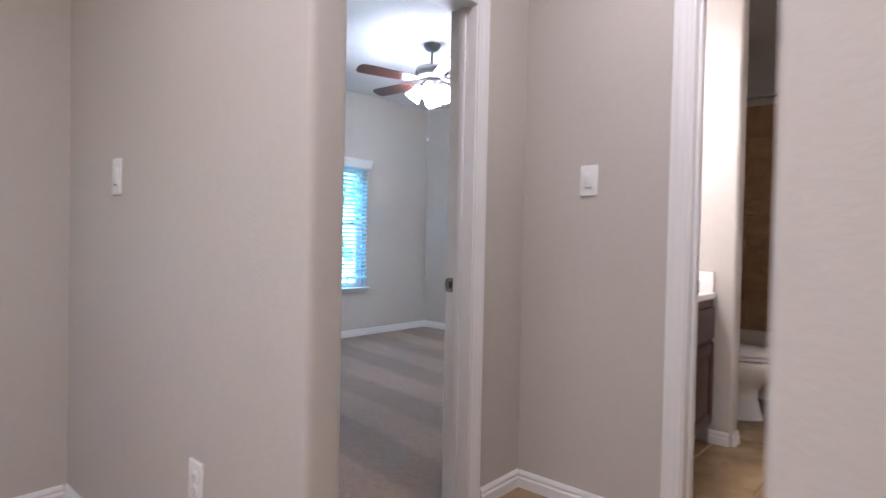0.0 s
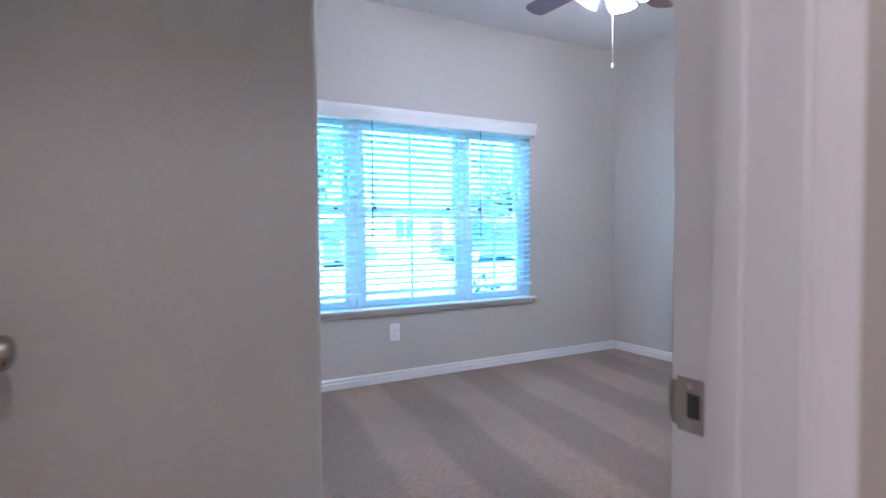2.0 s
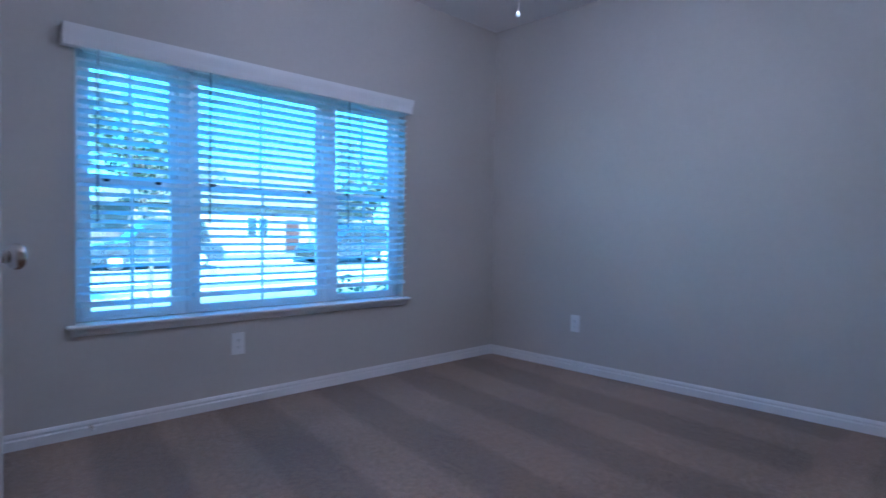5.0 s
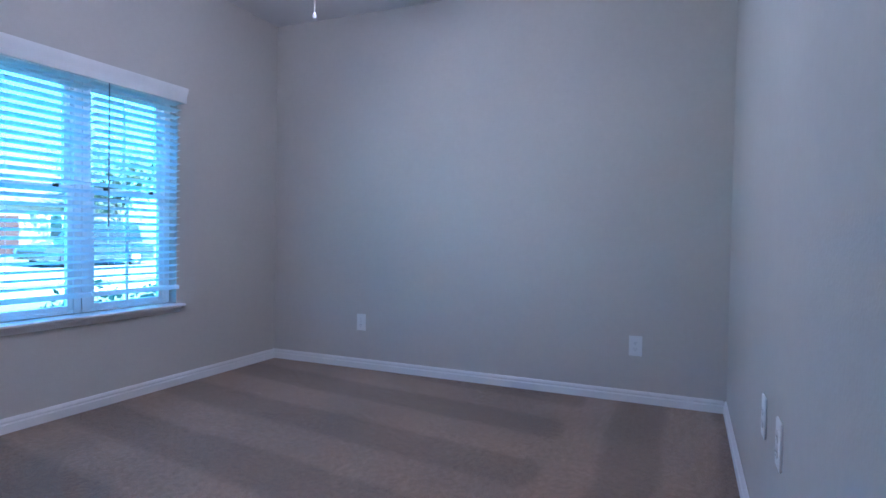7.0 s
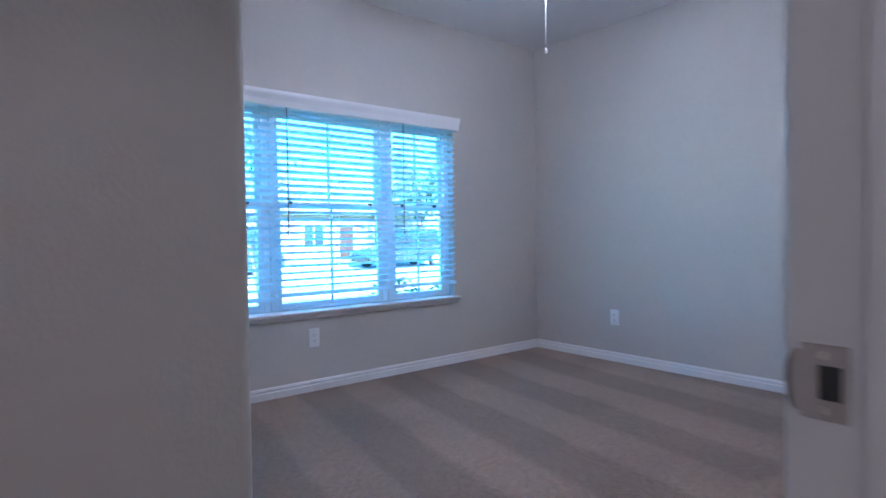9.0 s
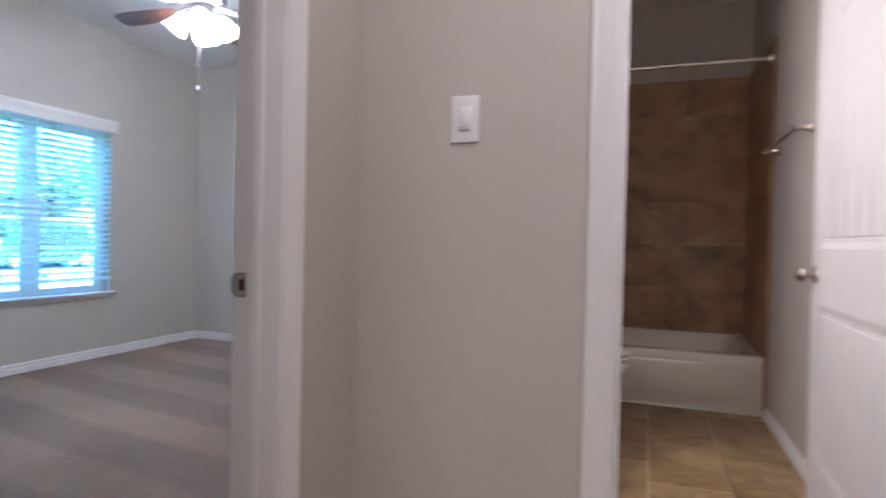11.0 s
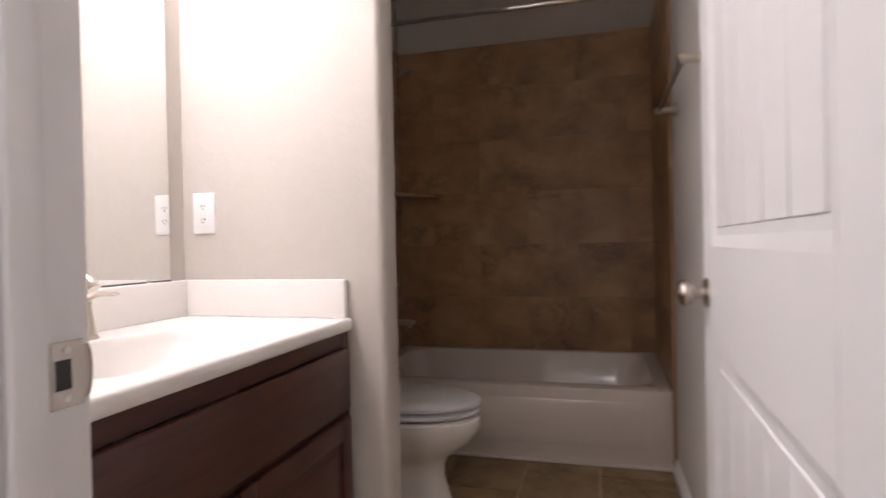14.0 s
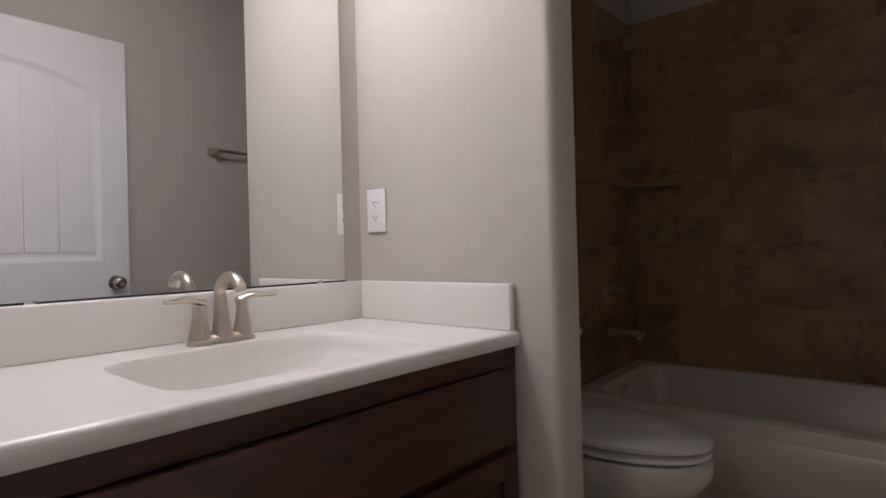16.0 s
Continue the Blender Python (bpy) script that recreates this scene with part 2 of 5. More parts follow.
M_SHADE = glowing("lit_frosted_glass", (0.80, 0.88, 1.0), 4.0)
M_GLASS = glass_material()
M_SLAT = surface("blind_slat", (0.82, 0.83, 0.84), 0.45, vary=(8, 0.015))
_t = M_SLAT.node_tree
_tr = _t.nodes.new("ShaderNodeBsdfTranslucent")
_tr.inputs[0].default_value = (0.84, 0.95, 0.98, 1)
_mx = _t.nodes.new("ShaderNodeMixShader")
_mx.inputs[0].default_value = 0.66
link(_t.nodes["Principled BSDF"].outputs[0], _mx.inputs[1])
link(_tr.outputs[0], _mx.inputs[2])
link(_mx.outputs[0], _t.nodes["Material Output"].inputs[0])
M_VINYL = surface("white_vinyl", (0.88, 0.88, 0.88), 0.35, vary=(6, 0.01))
M_MIRROR = surface("mirror_silver", (0.88, 0.89, 0.88), 0.0, metal=1.0)
M_CAULK = surface("caulk", (0.75, 0.70, 0.64), 0.5, vary=(9, 0.03))


def cube(bm, x0, y0, z0, x1, y1, z1, bevel=0.0, seg=2, only=None):
    r = bmesh.ops.create_cube(bm, size=1, matrix=Matrix.LocRotScale(((x0 + x1) / 2, (y0 + y1) / 2, (z0 + z1) / 2), None, (x1 - x0, y1 - y0, z1 - z0)))
    if bevel:
        edges = list({e for v in r["verts"] for e in v.link_edges})
        if only:
            edges = [e for e in edges if only(e)]
        bmesh.ops.bevel(bm, geom=edges, offset=bevel, segments=seg, profile=0.5, affect="EDGES")


def rod(bm, a, b, r0, r1=None, seg=16):
    a, b = Vector(a), Vector(b)
    m = Matrix.Translation((a + b) / 2) @ (b - a).to_track_quat("Z", "Y").to_matrix().to_4x4()
    bmesh.ops.create_cone(bm, cap_ends=True, segments=seg, radius1=r0, radius2=r0 if r1 is None else r1, depth=(b - a).length, matrix=m)


def ball(bm, c, r, scale=(1, 1, 1), seg=16):
    bmesh.ops.create_uvsphere(bm, u_segments=seg, v_segments=max(6, seg // 2), radius=r, matrix=Matrix.LocRotScale(c, None, scale))


def lathe(bm, profile, seg=24, m=None):
    rings = []
    for r, z in profile:
        rings.append([bm.verts.new((r * math.cos(2 * math.pi * i / seg), r * math.sin(2 * math.pi * i / seg), z)) for i in range(seg)])
    for a, b in zip(rings, rings[1:]):
        for i in range(seg):
            j = (i + 1) % seg
            bm.faces.new((a[i], a[j], b[j], b[i]))
    for ring, flip in ((rings[0], True), (rings[-1], False)):
        if profile[0 if flip else -1][0] > 1e-4:
            bm.faces.new(ring[::-1] if flip else ring)
    if m is not None:
        bmesh.ops.transform(bm, matrix=m, verts=[v for ring in rings for v in ring])


def tube(bm, pts, radii, seg=12):
    """A round bar along a line of points."""
    pts = [Vector(p) for p in pts]
    if not isinstance(radii, (list, tuple)):
        radii = [radii] * len(pts)
    rings = []
    for i, p in enumerate(pts):
        d = (pts[min(i + 1, len(pts) - 1)] - pts[max(i - 1, 0)]).normalized()
        u = d.orthogonal() if i == 0 else (rings_u - d * rings_u.dot(d))
        u.normalize()
        rings_u = u
        v = d.cross(u)
        rings.append([bm.verts.new(p + radii[i] * (math.cos(2 * math.pi * k / seg) * u + math.sin(2 * math.pi * k / seg) * v)) for k in range(seg)])
    for a, b in zip(rings, rings[1:]):
        for k in range(seg):
            bm.faces.new((a[k], a[(k + 1) % seg], b[(k + 1) % seg], b[k]))
    bm.faces.new(rings[0][::-1])
    bm.faces.new(rings[-1])


def loft(bm, rings, cap=True):
    """A skin over closed rings with the same number of points."""
    vs = [[bm.verts.new(p) for p in ring] for ring in rings]
    for a, b in zip(vs, vs[1:]):
        for k in range(len(a)):
            j = (k + 1) % len(a)
            bm.faces.new((a[k], a[j], b[j], b[k]))
    if cap:
        bm.faces.new(vs[0][::-1])
        bm.faces.new(vs[-1])


def mesh_of(name, bm, material, smooth=True):
    bmesh.ops.recalc_face_normals(bm, faces=bm.faces)
    me = bpy.data.meshes.new(name)
    bm.to_mesh(me)
    bm.free()
    for m in (material if isinstance(material, (list, tuple)) else [material]):
        me.materials.append(m)
    if smooth:
        for p in me.polygons:
            p.use_smooth = True
        me.set_sharp_from_angle(angle=radians(38))
    return me


def part(name, bm, material, parent=None, label="", smooth=True):
    ob = new(name, mesh_of(name, bm, material, smooth))
    if parent is not None:
        ob.parent = parent
    if label:
        ob["label"] = label
    return ob


def base(name, place, label, category, group="", turn=0.0):
    ob = new(name)
    ob.empty_display_size = 0.1
    ob.matrix_world = pose(*place, 0, 0, turn)
    return tagged(ob, label, category, group)


def structure(name, bm, material, label=""):
    return tagged(part(name, bm, material), label, kind="structure")


def upright(px, py):
    """Picks the upright edges of a box that stand near one of the given corners."""
    def ok(e):
        a, b = e.verts[0].co, e.verts[1].co
        return abs(a.x - b.x) < 1e-5 and abs(a.y - b.y) < 1e-5 and any(abs(a.x - x) < 1e-4 and abs(a.y - y) < 1e-4 for x, y in zip(px, py))
    return ok


TOP = 2.95


def wall(name, x0, y0, x1, y1, opening=None, round_at=(), label="greige painted textured wall"):
    """A wall box; opening (from, to, bottom, top) goes through it along its length; round_at: corners with a bullnose."""
    bm = bmesh.new()
    only = upright([c[0] for c in round_at], [c[1] for c in round_at]) if round_at else None
    if opening is None:
        cube(bm, x0, y0, 0, x1, y1, TOP, 0.022 if round_at else 0, 4, only)
    else:
        a, b, lo, hi = opening
        along_x = x1 - x0 > y1 - y0
        for u0, u1, z0, z1 in ((None, a, 0, TOP), (b, None, 0, TOP), (a, b, hi, TOP), (a, b, 0, lo)):
            if z1 - z0 < 1e-4:
                continue
            if along_x:
                cube(bm, x0 if u0 is None else u0, y0, z0, x1 if u1 is None else u1, y1, z1)
            else:
                cube(bm, x0, y0 if u0 is None else u0, z0, x1, y1 if u1 is None else u1, z1)
        bmesh.ops.remove_doubles(bm, verts=bm.verts, dist=1e-5)
    return structure(name, bm, M_WALL, label)


# ---------------------------------------------------------------- large structure
BED_TOP, BATH_TOP, HALL_TOP = 2.71, 2.87, 2.74
NORTH, SOUTH, EAST = 1.512, 0.015, 1.70

wall("wall_hall_north_stub", 0.27, 1.12, 0.375, 2.76, round_at=((0.27, 1.12), (0.375, 1.12)))
wall("wall_hall_south_stub", 0.27, -1.60, 0.40, 0.24, round_at=((0.27, 0.24), (0.40, 0.24)))
wall("wall_hall_end", -2.20, 2.76, 0.40, 2.88)
wall("wall_hall_west", -2.32, -1.60, -2.20, 2.88, opening=(1.80, 2.10, 1.05, 1.60))
wall("wall_hall_south", -2.32, -1.72, 0.40, -1.60)
wall("wall_nook_north", 0.375, NORTH, 1.82, 1.645, opening=(0.490, 1.350, 0, 2.07))
wall("wall_nook_south", 0.40, -1.29, 1.82, -1.17)
wall("wall_second_bedroom_door", EAST, -1.17, 1.82, -0.05, opening=(-0.985, -0.140, 0, 2.07))
wall("wall_bath_west", EAST, -0.05, 1.82, NORTH, opening=(0.086, 0.808, 0, 2.07))
wall("wall_bath_north", 1.82, 1.60, 4.957, 1.645)
wall("wall_bath_south", 1.82, -0.10, 7.10, 0.02)
wall("wall_bath_east", 4.957, 0.02, 5.08, 1.645)
wall("wall_bath_partition", 2.92, 0.93, 3.04, 1.60, round_at=((2.92, 0.93), (3.04, 0.93)))
wall("wall_bedroom_entry", 0.375, 2.42, 1.185, 2.54, round_at=((1.185, 2.42),))
wall("wall_bedroom_west", 1.065, 2.54, 1.185, 5.0, opening=(3.18, 3.98, 0, 2.07))
wall("wall_bedroom_window", 0.30, 5.0, 4.90, 5.15, opening=(1.74, 3.79, 0.545, 1.93))
wall("wall_bedroom_east", 4.78, 1.645, 4.90, 5.0)
wall("wall_second_bedroom_entry", 1.82, -1.29, 2.69, -1.17, round_at=((2.69, -1.17),))
wall("wall_second_bedroom_west", 2.57, -3.58, 2.69, -1.29)
wall("wall_second_bedroom_south", 2.57, -3.70, 7.22, -3.58)
wall("wall_second_bedroom_east", 7.10, -3.58, 7.22, 0.02, opening=(-1.90, -1.00, 0.85, 1.80))
wall("wall_closet_back", 0.30, 2.54, 0.40, 5.0)


def slab(name, x0, y0, x1, y1, z0, z1, material, label):
    bm = bmesh.new()
    cube(bm, x0, y0, z0, x1, y1, z1)
    return structure(name, bm, material, label)


slab("ceiling_hall", -2.20, -1.60, 0.27, 2.76, HALL_TOP, TOP, M_CEIL, "white textured hall ceiling")
slab("ceiling_nook", 0.27, -1.17, EAST, NORTH, HALL_TOP, TOP - 0.004, M_CEIL, "white textured nook ceiling")
slab("ceiling_bath", 1.82, 0.02, 4.957, 1.60, BATH_TOP, TOP, M_CEIL, "white textured bathroom ceiling")
slab("ceiling_bedroom", 1.185, 1.645, 4.78, 5.0, BED_TOP, TOP, M_CEIL, "white textured bedroom ceiling")
slab("ceiling_bedroom_entry", 0.375, 1.645, 1.185, 2.42, BED_TOP, TOP, M_CEIL, "white textured entry ceiling")
slab("ceiling_second_bedroom", 2.69, -3.58, 7.10, -0.10, BED_TOP, TOP, M_CEIL, "white textured second bedroom ceiling")
slab("ceiling_second_bedroom_entry", 1.82, -1.17, 2.69, -0.10, BED_TOP, TOP, M_CEIL, "white textured entry ceiling")
# added above the ceilings, out of view, to stop sky light leaking in
slab("roof", -2.5, -3.9, 7.4, 5.3, TOP + 0.004, TOP + 0.2, M_CEIL, "unseen flat slab over the rooms that keeps sky light out")
slab("floor", -2.20, -3.58, 7.10, 5.0, -0.12, -0.012, M_GROUT, "mortar bed and subfloor")
slab("carpet_bedroom", 0.375, 1.570, 4.78, 5.0, -0.012, 0.0, M_CARPET, "beige cut-pile carpet with vacuum stripes")
slab("carpet_second_bedroom", 1.765, -3.58, 7.10, -0.04, -0.012, 0.0, M_CARPET, "beige cut-pile carpet with vacuum stripes")


def baseboard(name, p, q, nx, ny):
    """Moulded skirting from p to q; (nx, ny) points into the room."""
    prof = ((0, 0), (0.016, 0), (0.016, 0.042), (0.009, 0.048), (0.009, 0.054), (0.0120, 0.058), (0.0110, 0.064), (0.004, 0.074), (0, 0.075))
    bm = bmesh.new()
    loft(bm, [[(x + nx * d, y + ny * d, z) for d, z in prof] for x, y in (p, q)])
    return structure(name, bm, M_TRIM, "white moulded baseboard")


for i, (p, q, n) in enumerate((
    ((0.27, 1.135), (0.27, 2.76), (-1, 0)), ((-2.2, 2.76), (0.256, 2.76), (0, -1)), ((0.285, 1.12), (0.360, 1.12), (0, -1)),
    ((0.375, 1.135), (0.375, NORTH), (1, 0)), ((1.415, NORTH), (EAST, NORTH), (0, -1)), ((EAST, 0.86), (EAST, NORTH - 0.014), (-1, 0)),
    ((0.414, -1.17), (EAST - 0.014, -1.17), (0, 1)), ((EAST, -0.085), (EAST, 0.050), (-1, 0)), ((0.40, -1.17), (0.40, 0.225), (1, 0)), ((0.27, -1.6), (0.27, 0.225), (-1, 0)), ((0.285, 0.24), (0.385, 0.24), (0, 1)),
    ((1.82, 0.02), (4.13, 0.02), (0, 1)), ((2.92, 0.945), (2.92, 1.05), (-1, 0)), ((2.935, 0.93), (3.025, 0.93), (0, -1)),
    ((3.04, 0.945), (3.04, 1.60), (1, 0)), ((3.054, 1.60), (4.13, 1.60), (0, -1)),
    ((1.415, 1.645), (4.78, 1.645), (0, 1)), ((4.78, 1.659), (4.78, 5.0), (-1, 0)), ((1.185, 5.0), (4.766, 5.0), (0, -1)),
    ((1.185, 2.435), (1.185, 3.07), (1, 0)), ((1.185, 4.09), (1.185, 4.986), (1, 0)), ((0.375, 2.42), (1.17, 2.42), (0, -1)),
    ((1.834, -1.17), (2.675, -1.17), (0, 1)), ((2.69, -3.58), (2.69, -1.185), (1, 0)), ((2.69, -3.58), (7.086, -3.58), (0, 1)),
    ((7.10, -3.58), (7.10, -0.10), (-1, 0)), ((1.834, -0.10), (7.086, -0.10), (0, -1)),
)):
    baseboard("baseboard", p, q, *n)


def door_trim(name, axis, at, back, a, b, cw=0.075, cw_low=None, label="white painted door casing and jamb"):
    """Jamb, stops and casing of an opening a..b in a wall between at and back; axis: along which the wall runs."""
    ob = tagged(new(name), label, kind="structure")

    def put(bm, u0, v0, z0, u1, v1, z1, bev=0.003):
        if axis == "x":
            cube(bm, u0, v0, z0, u1, v1, z1, bev, 2)
        else:
            cube(bm, v0, u0, z0, v1, u1, z1, bev, 2)
    lo, hi = min(at, back), max(at, back)
    for u0, u1 in ((a, a + 0.02), (b - 0.02, b)):
        bm = bmesh.new()
        put(bm, u0, lo - 0.002, 0.001, u1, hi + 0.002, 2.05)
        part("side_jamb", bm, M_TRIM, ob)
    bm = bmesh.new()
    put(bm, a, lo - 0.002, 2.05, b, hi + 0.002, 2.07)
    part("head_jamb", bm, M_TRIM, ob)
    mid = at + (back - at) * 0.62
    s = math.copysign(0.032, at - back)
    v0, v1 = sorted((mid, mid + s))
    for u0, u1 in ((a + 0.02, a + 0.031), (b - 0.031, b - 0.02)):
        bm = bmesh.new()
        put(bm, u0, v0, 0.001, u1, v1, 2.05)
        part("door_stop", bm, M_TRIM, ob)
    prof = ((0, 0.0005), (0, 0.0165), (0.003, 0.019), (0.019, 0.019), (0.024, 0.0165), (0.030, 0.0135), (0.056, 0.0125), (0.061, 0.0105), (0.066, 0.0085), (0.084, 0.0080), (0.087, 0.0055), (0.087, 0.0005))

    low = cw if cw_low is None else cw_low
    sized = {w: tuple((p * (w + 0.012) / 0.087, d) for p, d in prof) for w in (cw, low)}

    def at_uv(u, v, z):
        return (u, v, z) if axis == "x" else (v, u, z)
    for face, sign in ((lo, -1), (hi, 1)):
        for out, e, w in ((a - low, 1, low), (b + cw, -1, cw)):
            bm = bmesh.new()
            loft(bm, [[at_uv(out + e * p, face + sign * d, 0.001 if z == 0 else 2.133 - q) for (p, d), (q, _) in zip(sized[w], sized[cw])] for z in (0, 1)])
            part("side_casing", bm, M_TRIM, ob)
        bm = bmesh.new()
        loft(bm, [[at_uv((a - low + q) if k == 0 else (b + cw - p), face + sign * d, 2.133 - p) for (p, d), (q, _) in zip(sized[cw], sized[low])] for k in (0, 1)])
        part("head_casing", bm, M_TRIM, ob)
    return ob


door_trim("door_frame_bedroom", "x", NORTH, 1.645, 0.490, 1.350, 0.047)
door_trim("door_frame_bath", "y", EAST, 1.82, 0.086, 0.808, 0.055, 0.045)
door_trim("door_frame_second_bedroom", "y", EAST, 1.82, -0.985, -0.140, 0.055)
door_trim("door_frame_closet", "y", 1.185, 1.065, 3.18, 3.98)

# ---------------------------------------------------------------- doors


def arc_points(x0, x1, z_side, rise, n=12):
    pts = []
    for i in range(n + 1):
        s = i / n
        pts.append((x0 + (x1 - x0) * s, z_side + rise * (1 - (2 * s - 1) ** 2)))
    return pts


def knob_set(parent, x, z, faces):
    """Round door knob with its rose on each face (y, direction)."""
    for y, s in faces:
        bm = bmesh.new()
        turn = Matrix.Translation((x, y, z)) @ Matrix.Rotation(radians(-90 * s), 4, "X")
        lathe(bm, ((0.001, 0.0), (0.032, 0.0), (0.032, 0.0035), (0.030, 0.0055), (0.0165, 0.0065), (0.0130, 0.010), (0.0125, 0.022), (0.0145, 0.028), (0.023, 0.033),
                   (0.0280, 0.043), (0.0275, 0.052), (0.022, 0.059), (0.013, 0.062), (0.010, 0.0605), (0.0005, 0.0605)), 28, turn)
        part("door_knob", bm, M_KNOB, parent, "brushed nickel round door knob")


def door_leaf(name, place, turn, w, label, hinge_side=1, knob_z=0.955, both=True, gap=0.012, mid_hinge=1.08, skew=0.0):
    """White two-panel door with a plank look and an arched upper panel. Local x runs from the hinges; thickness goes to -y."""
    d = base(name, place, label, "door", turn=turn)
    h, t, st = 2.03, 0.035, 0.115
    z0 = 0.012
    lock_lo, lock_hi, bot, arch = 0.83, 1.035, 0.25, 1.78
    bm = bmesh.new()
    cube(bm, 0, -t, z0, st, 0, h, 0.002, 1)
    cube(bm, w - st, -t, z0, w, 0, h, 0.002, 1)
    cube(bm, st, -t, z0, w - st, 0, bot)
    cube(bm, st, -t, lock_lo, w - st, 0, lock_hi)
    pts = arc_points(st, w - st, arch, 0.085)
    ring = [(st, h), (w - st, h)] + pts[::-1]
    loft(bm, [[(x, y, z) for x, z in ring] for y in (-t, 0)])
    part("stile_and_rail_frame", bm, M_DOOR, d)
    for lo, hi, arched in ((bot, lock_lo, False), (lock_hi, arch, True)):
        bm = bmesh.new()
        x0, x1 = st - 0.002, w - st + 0.002
        top = hi + (0.085 if arched else 0)
        cube(bm, x0, -t + 0.0085, lo - 0.002, x1, -0.0085, top)
        inner0, inner1 = st + 0.038, w - st - 0.038
        n = 4 if w < 0.7 else 5
        pw = (inner1 - inner0) / n
        for i in range(n):
            a, b = inner0 + i * pw + 0.002, inner0 + (i + 1) * pw - 0.002
            ztop = hi - 0.038
            if arched:
                s = ((a + b) / 2 - st) / (w - 2 * st)
                ztop += 0.085 * (1 - (2 * s - 1) ** 2)
            cube(bm, a, -t + 0.0055, lo + 0.038, b, -0.0055, ztop, 0.002, 1)
        # moulding slope round the panel
        for y_out, y_in in ((0.0, -0.0085), (-t, -t + 0.0085)):
            outer = [(st, lo), (w - st, lo)] + ([(x, z) for x, z in arc_points(w - st, st, hi, 0.085)] if arched else [(w - st, hi), (st, hi)])
            cx, cz = w / 2, (lo + hi) / 2
            inner = []
            for x, z in outer:
                inner.append((x + math.copysign(0.022, cx - x) * (1 if abs(x - cx) > 0.16 or not arched else abs(x - cx) / 0.16), z + math.copysign(0.022, cz - z)))
            va = [bm.verts.new((x, y_out, z)) for x, z in outer]
            vb = [bm.verts.new((x, y_in, z)) for x, z in inner]
            for k in range(len(va)):
                j = (k + 1) % len(va)
                bm.faces.new((va[k], va[j], vb[j], vb[k]))
        part("panel", bm, M_DOOR, d)
    knob_set(d, w - 0.062, knob_z, ((0, 1), (-t, -1)) if both else ((0, 1),))
    bm = bmesh.new()
    cube(bm, w - 0.0005, -t / 2 - 0.0125, knob_z - 0.028, w + 0.0015, -t / 2 + 0.0125, knob_z + 0.028)
    part("latch_plate", bm, M_NICKEL, d)
    for z in (0.23, mid_hinge, 1.82):
        bm = bmesh.new()
        y = -0.003 if hinge_side > 0 else -t + 0.003
        rod(bm, (-gap / 2, y + 0.004 * hinge_side, z - 0.045), (-gap / 2, y + 0.004 * hinge_side, z + 0.045), 0.006)
        ya, yb = sorted((y - 0.004 * hinge_side, y + 0.002 * hinge_side))
        loft(bm, [[(-gap, ya - skew, q), (0.0, ya, q), (0.0, yb, q), (-gap, yb - skew, q)] for q in (z - 0.044, z + 0.044)])
        ya, yb = sorted((y - 0.026 * hinge_side, y - 0.004 * hinge_side))
        cube(bm, -0.0025, ya, z - 0.044, 0.0005, yb, z + 0.044)
        hinge = part("hinge", bm, M_TRIM, d, "white painted hinge")
        for dz in (-0.03, 0.0, 0.03):
            bm = bmesh.new()
            rod(bm, (-gap * 0.85, y + 0.0030 * hinge_side, z + dz), (-gap * 0.85, y + 0.0018 * hinge_side, z + dz), 0.0025, seg=8)
            part("screw", bm, M_NICKEL, hinge)
    return d


door_leaf("bedroom_door", (0.530, 1.676, 0), 87.0, 0.725, "white two-panel plank door standing open into the bedroom", hinge_side=1, knob_z=0.918, gap=0.032, skew=-0.02)
door_leaf("bathroom_door", (1.868, 0.141, 0), -1.7, 0.93, "white arched two-panel plank door, open against the bathroom wall", hinge_side=1, knob_z=0.935, both=False, gap=0.046, mid_hinge=1.085, skew=0.031)
door_leaf("closet_door", (1.182, 3.955, 0), -84.0, 0.745, "white closet door standing slightly ajar with a nickel knob", hinge_side=1)


def strike(place, turn, side=-1):
    """Strike plate; side: towards which end of local x its curved lip wraps round the jamb."""
    ob = base("strike_plate", place, "brushed nickel strike plate in a white door jamb", "strike plate", "strike plates", turn)
    bm = bmesh.new()
    cube(bm, -0.016, -0.0018, -0.029, 0.016, 0, 0.029, 0.0006, 1)
    part("plate", bm, M_KNOB, ob)
    bm = bmesh.new()
    rings = []
    for i in range(9):
        z = -0.024 + 0.006 * i
        q = 0.55 + 0.45 * math.sqrt(max(0.0, 1 - (z / 0.0241) ** 2))
        arc = ((0.015, -0.0017), (0.015 + 0.008 * q, -0.0017), (0.015 + 0.0115 * q, -0.0008), (0.015 + 0.0135 * q, 0.0015), (0.015 + 0.0145 * q, 0.0050))
        rings.append([(side * x, y, z) for x, y in arc] + [(side * (x - 0.0009), y + 0.0012, z) for x, y in arc[::-1]])
    loft(bm, rings)
    part("lip", bm, M_KNOB, ob)
    bm = bmesh.new()
    cube(bm, -0.004 * side - 0.0075, -0.0024, -0.013, -0.004 * side + 0.0075, -0.0014, 0.013)
    part("latch_hole", bm, M_SLOT, ob)
    for dz in (-0.021, 0.021):
        bm = bmesh.new()
        rod(bm, (0, -0.0017, dz), (0, -0.0027, dz), 0.0032, seg=10)
        part("screw", bm, M_NICKEL, ob)
    return ob


strike((1.3299, 1.622, 0.918), -90)
strike((1.797, 0.7879, 0.945), 0, 1)

# ---------------------------------------------------------------- wall plates


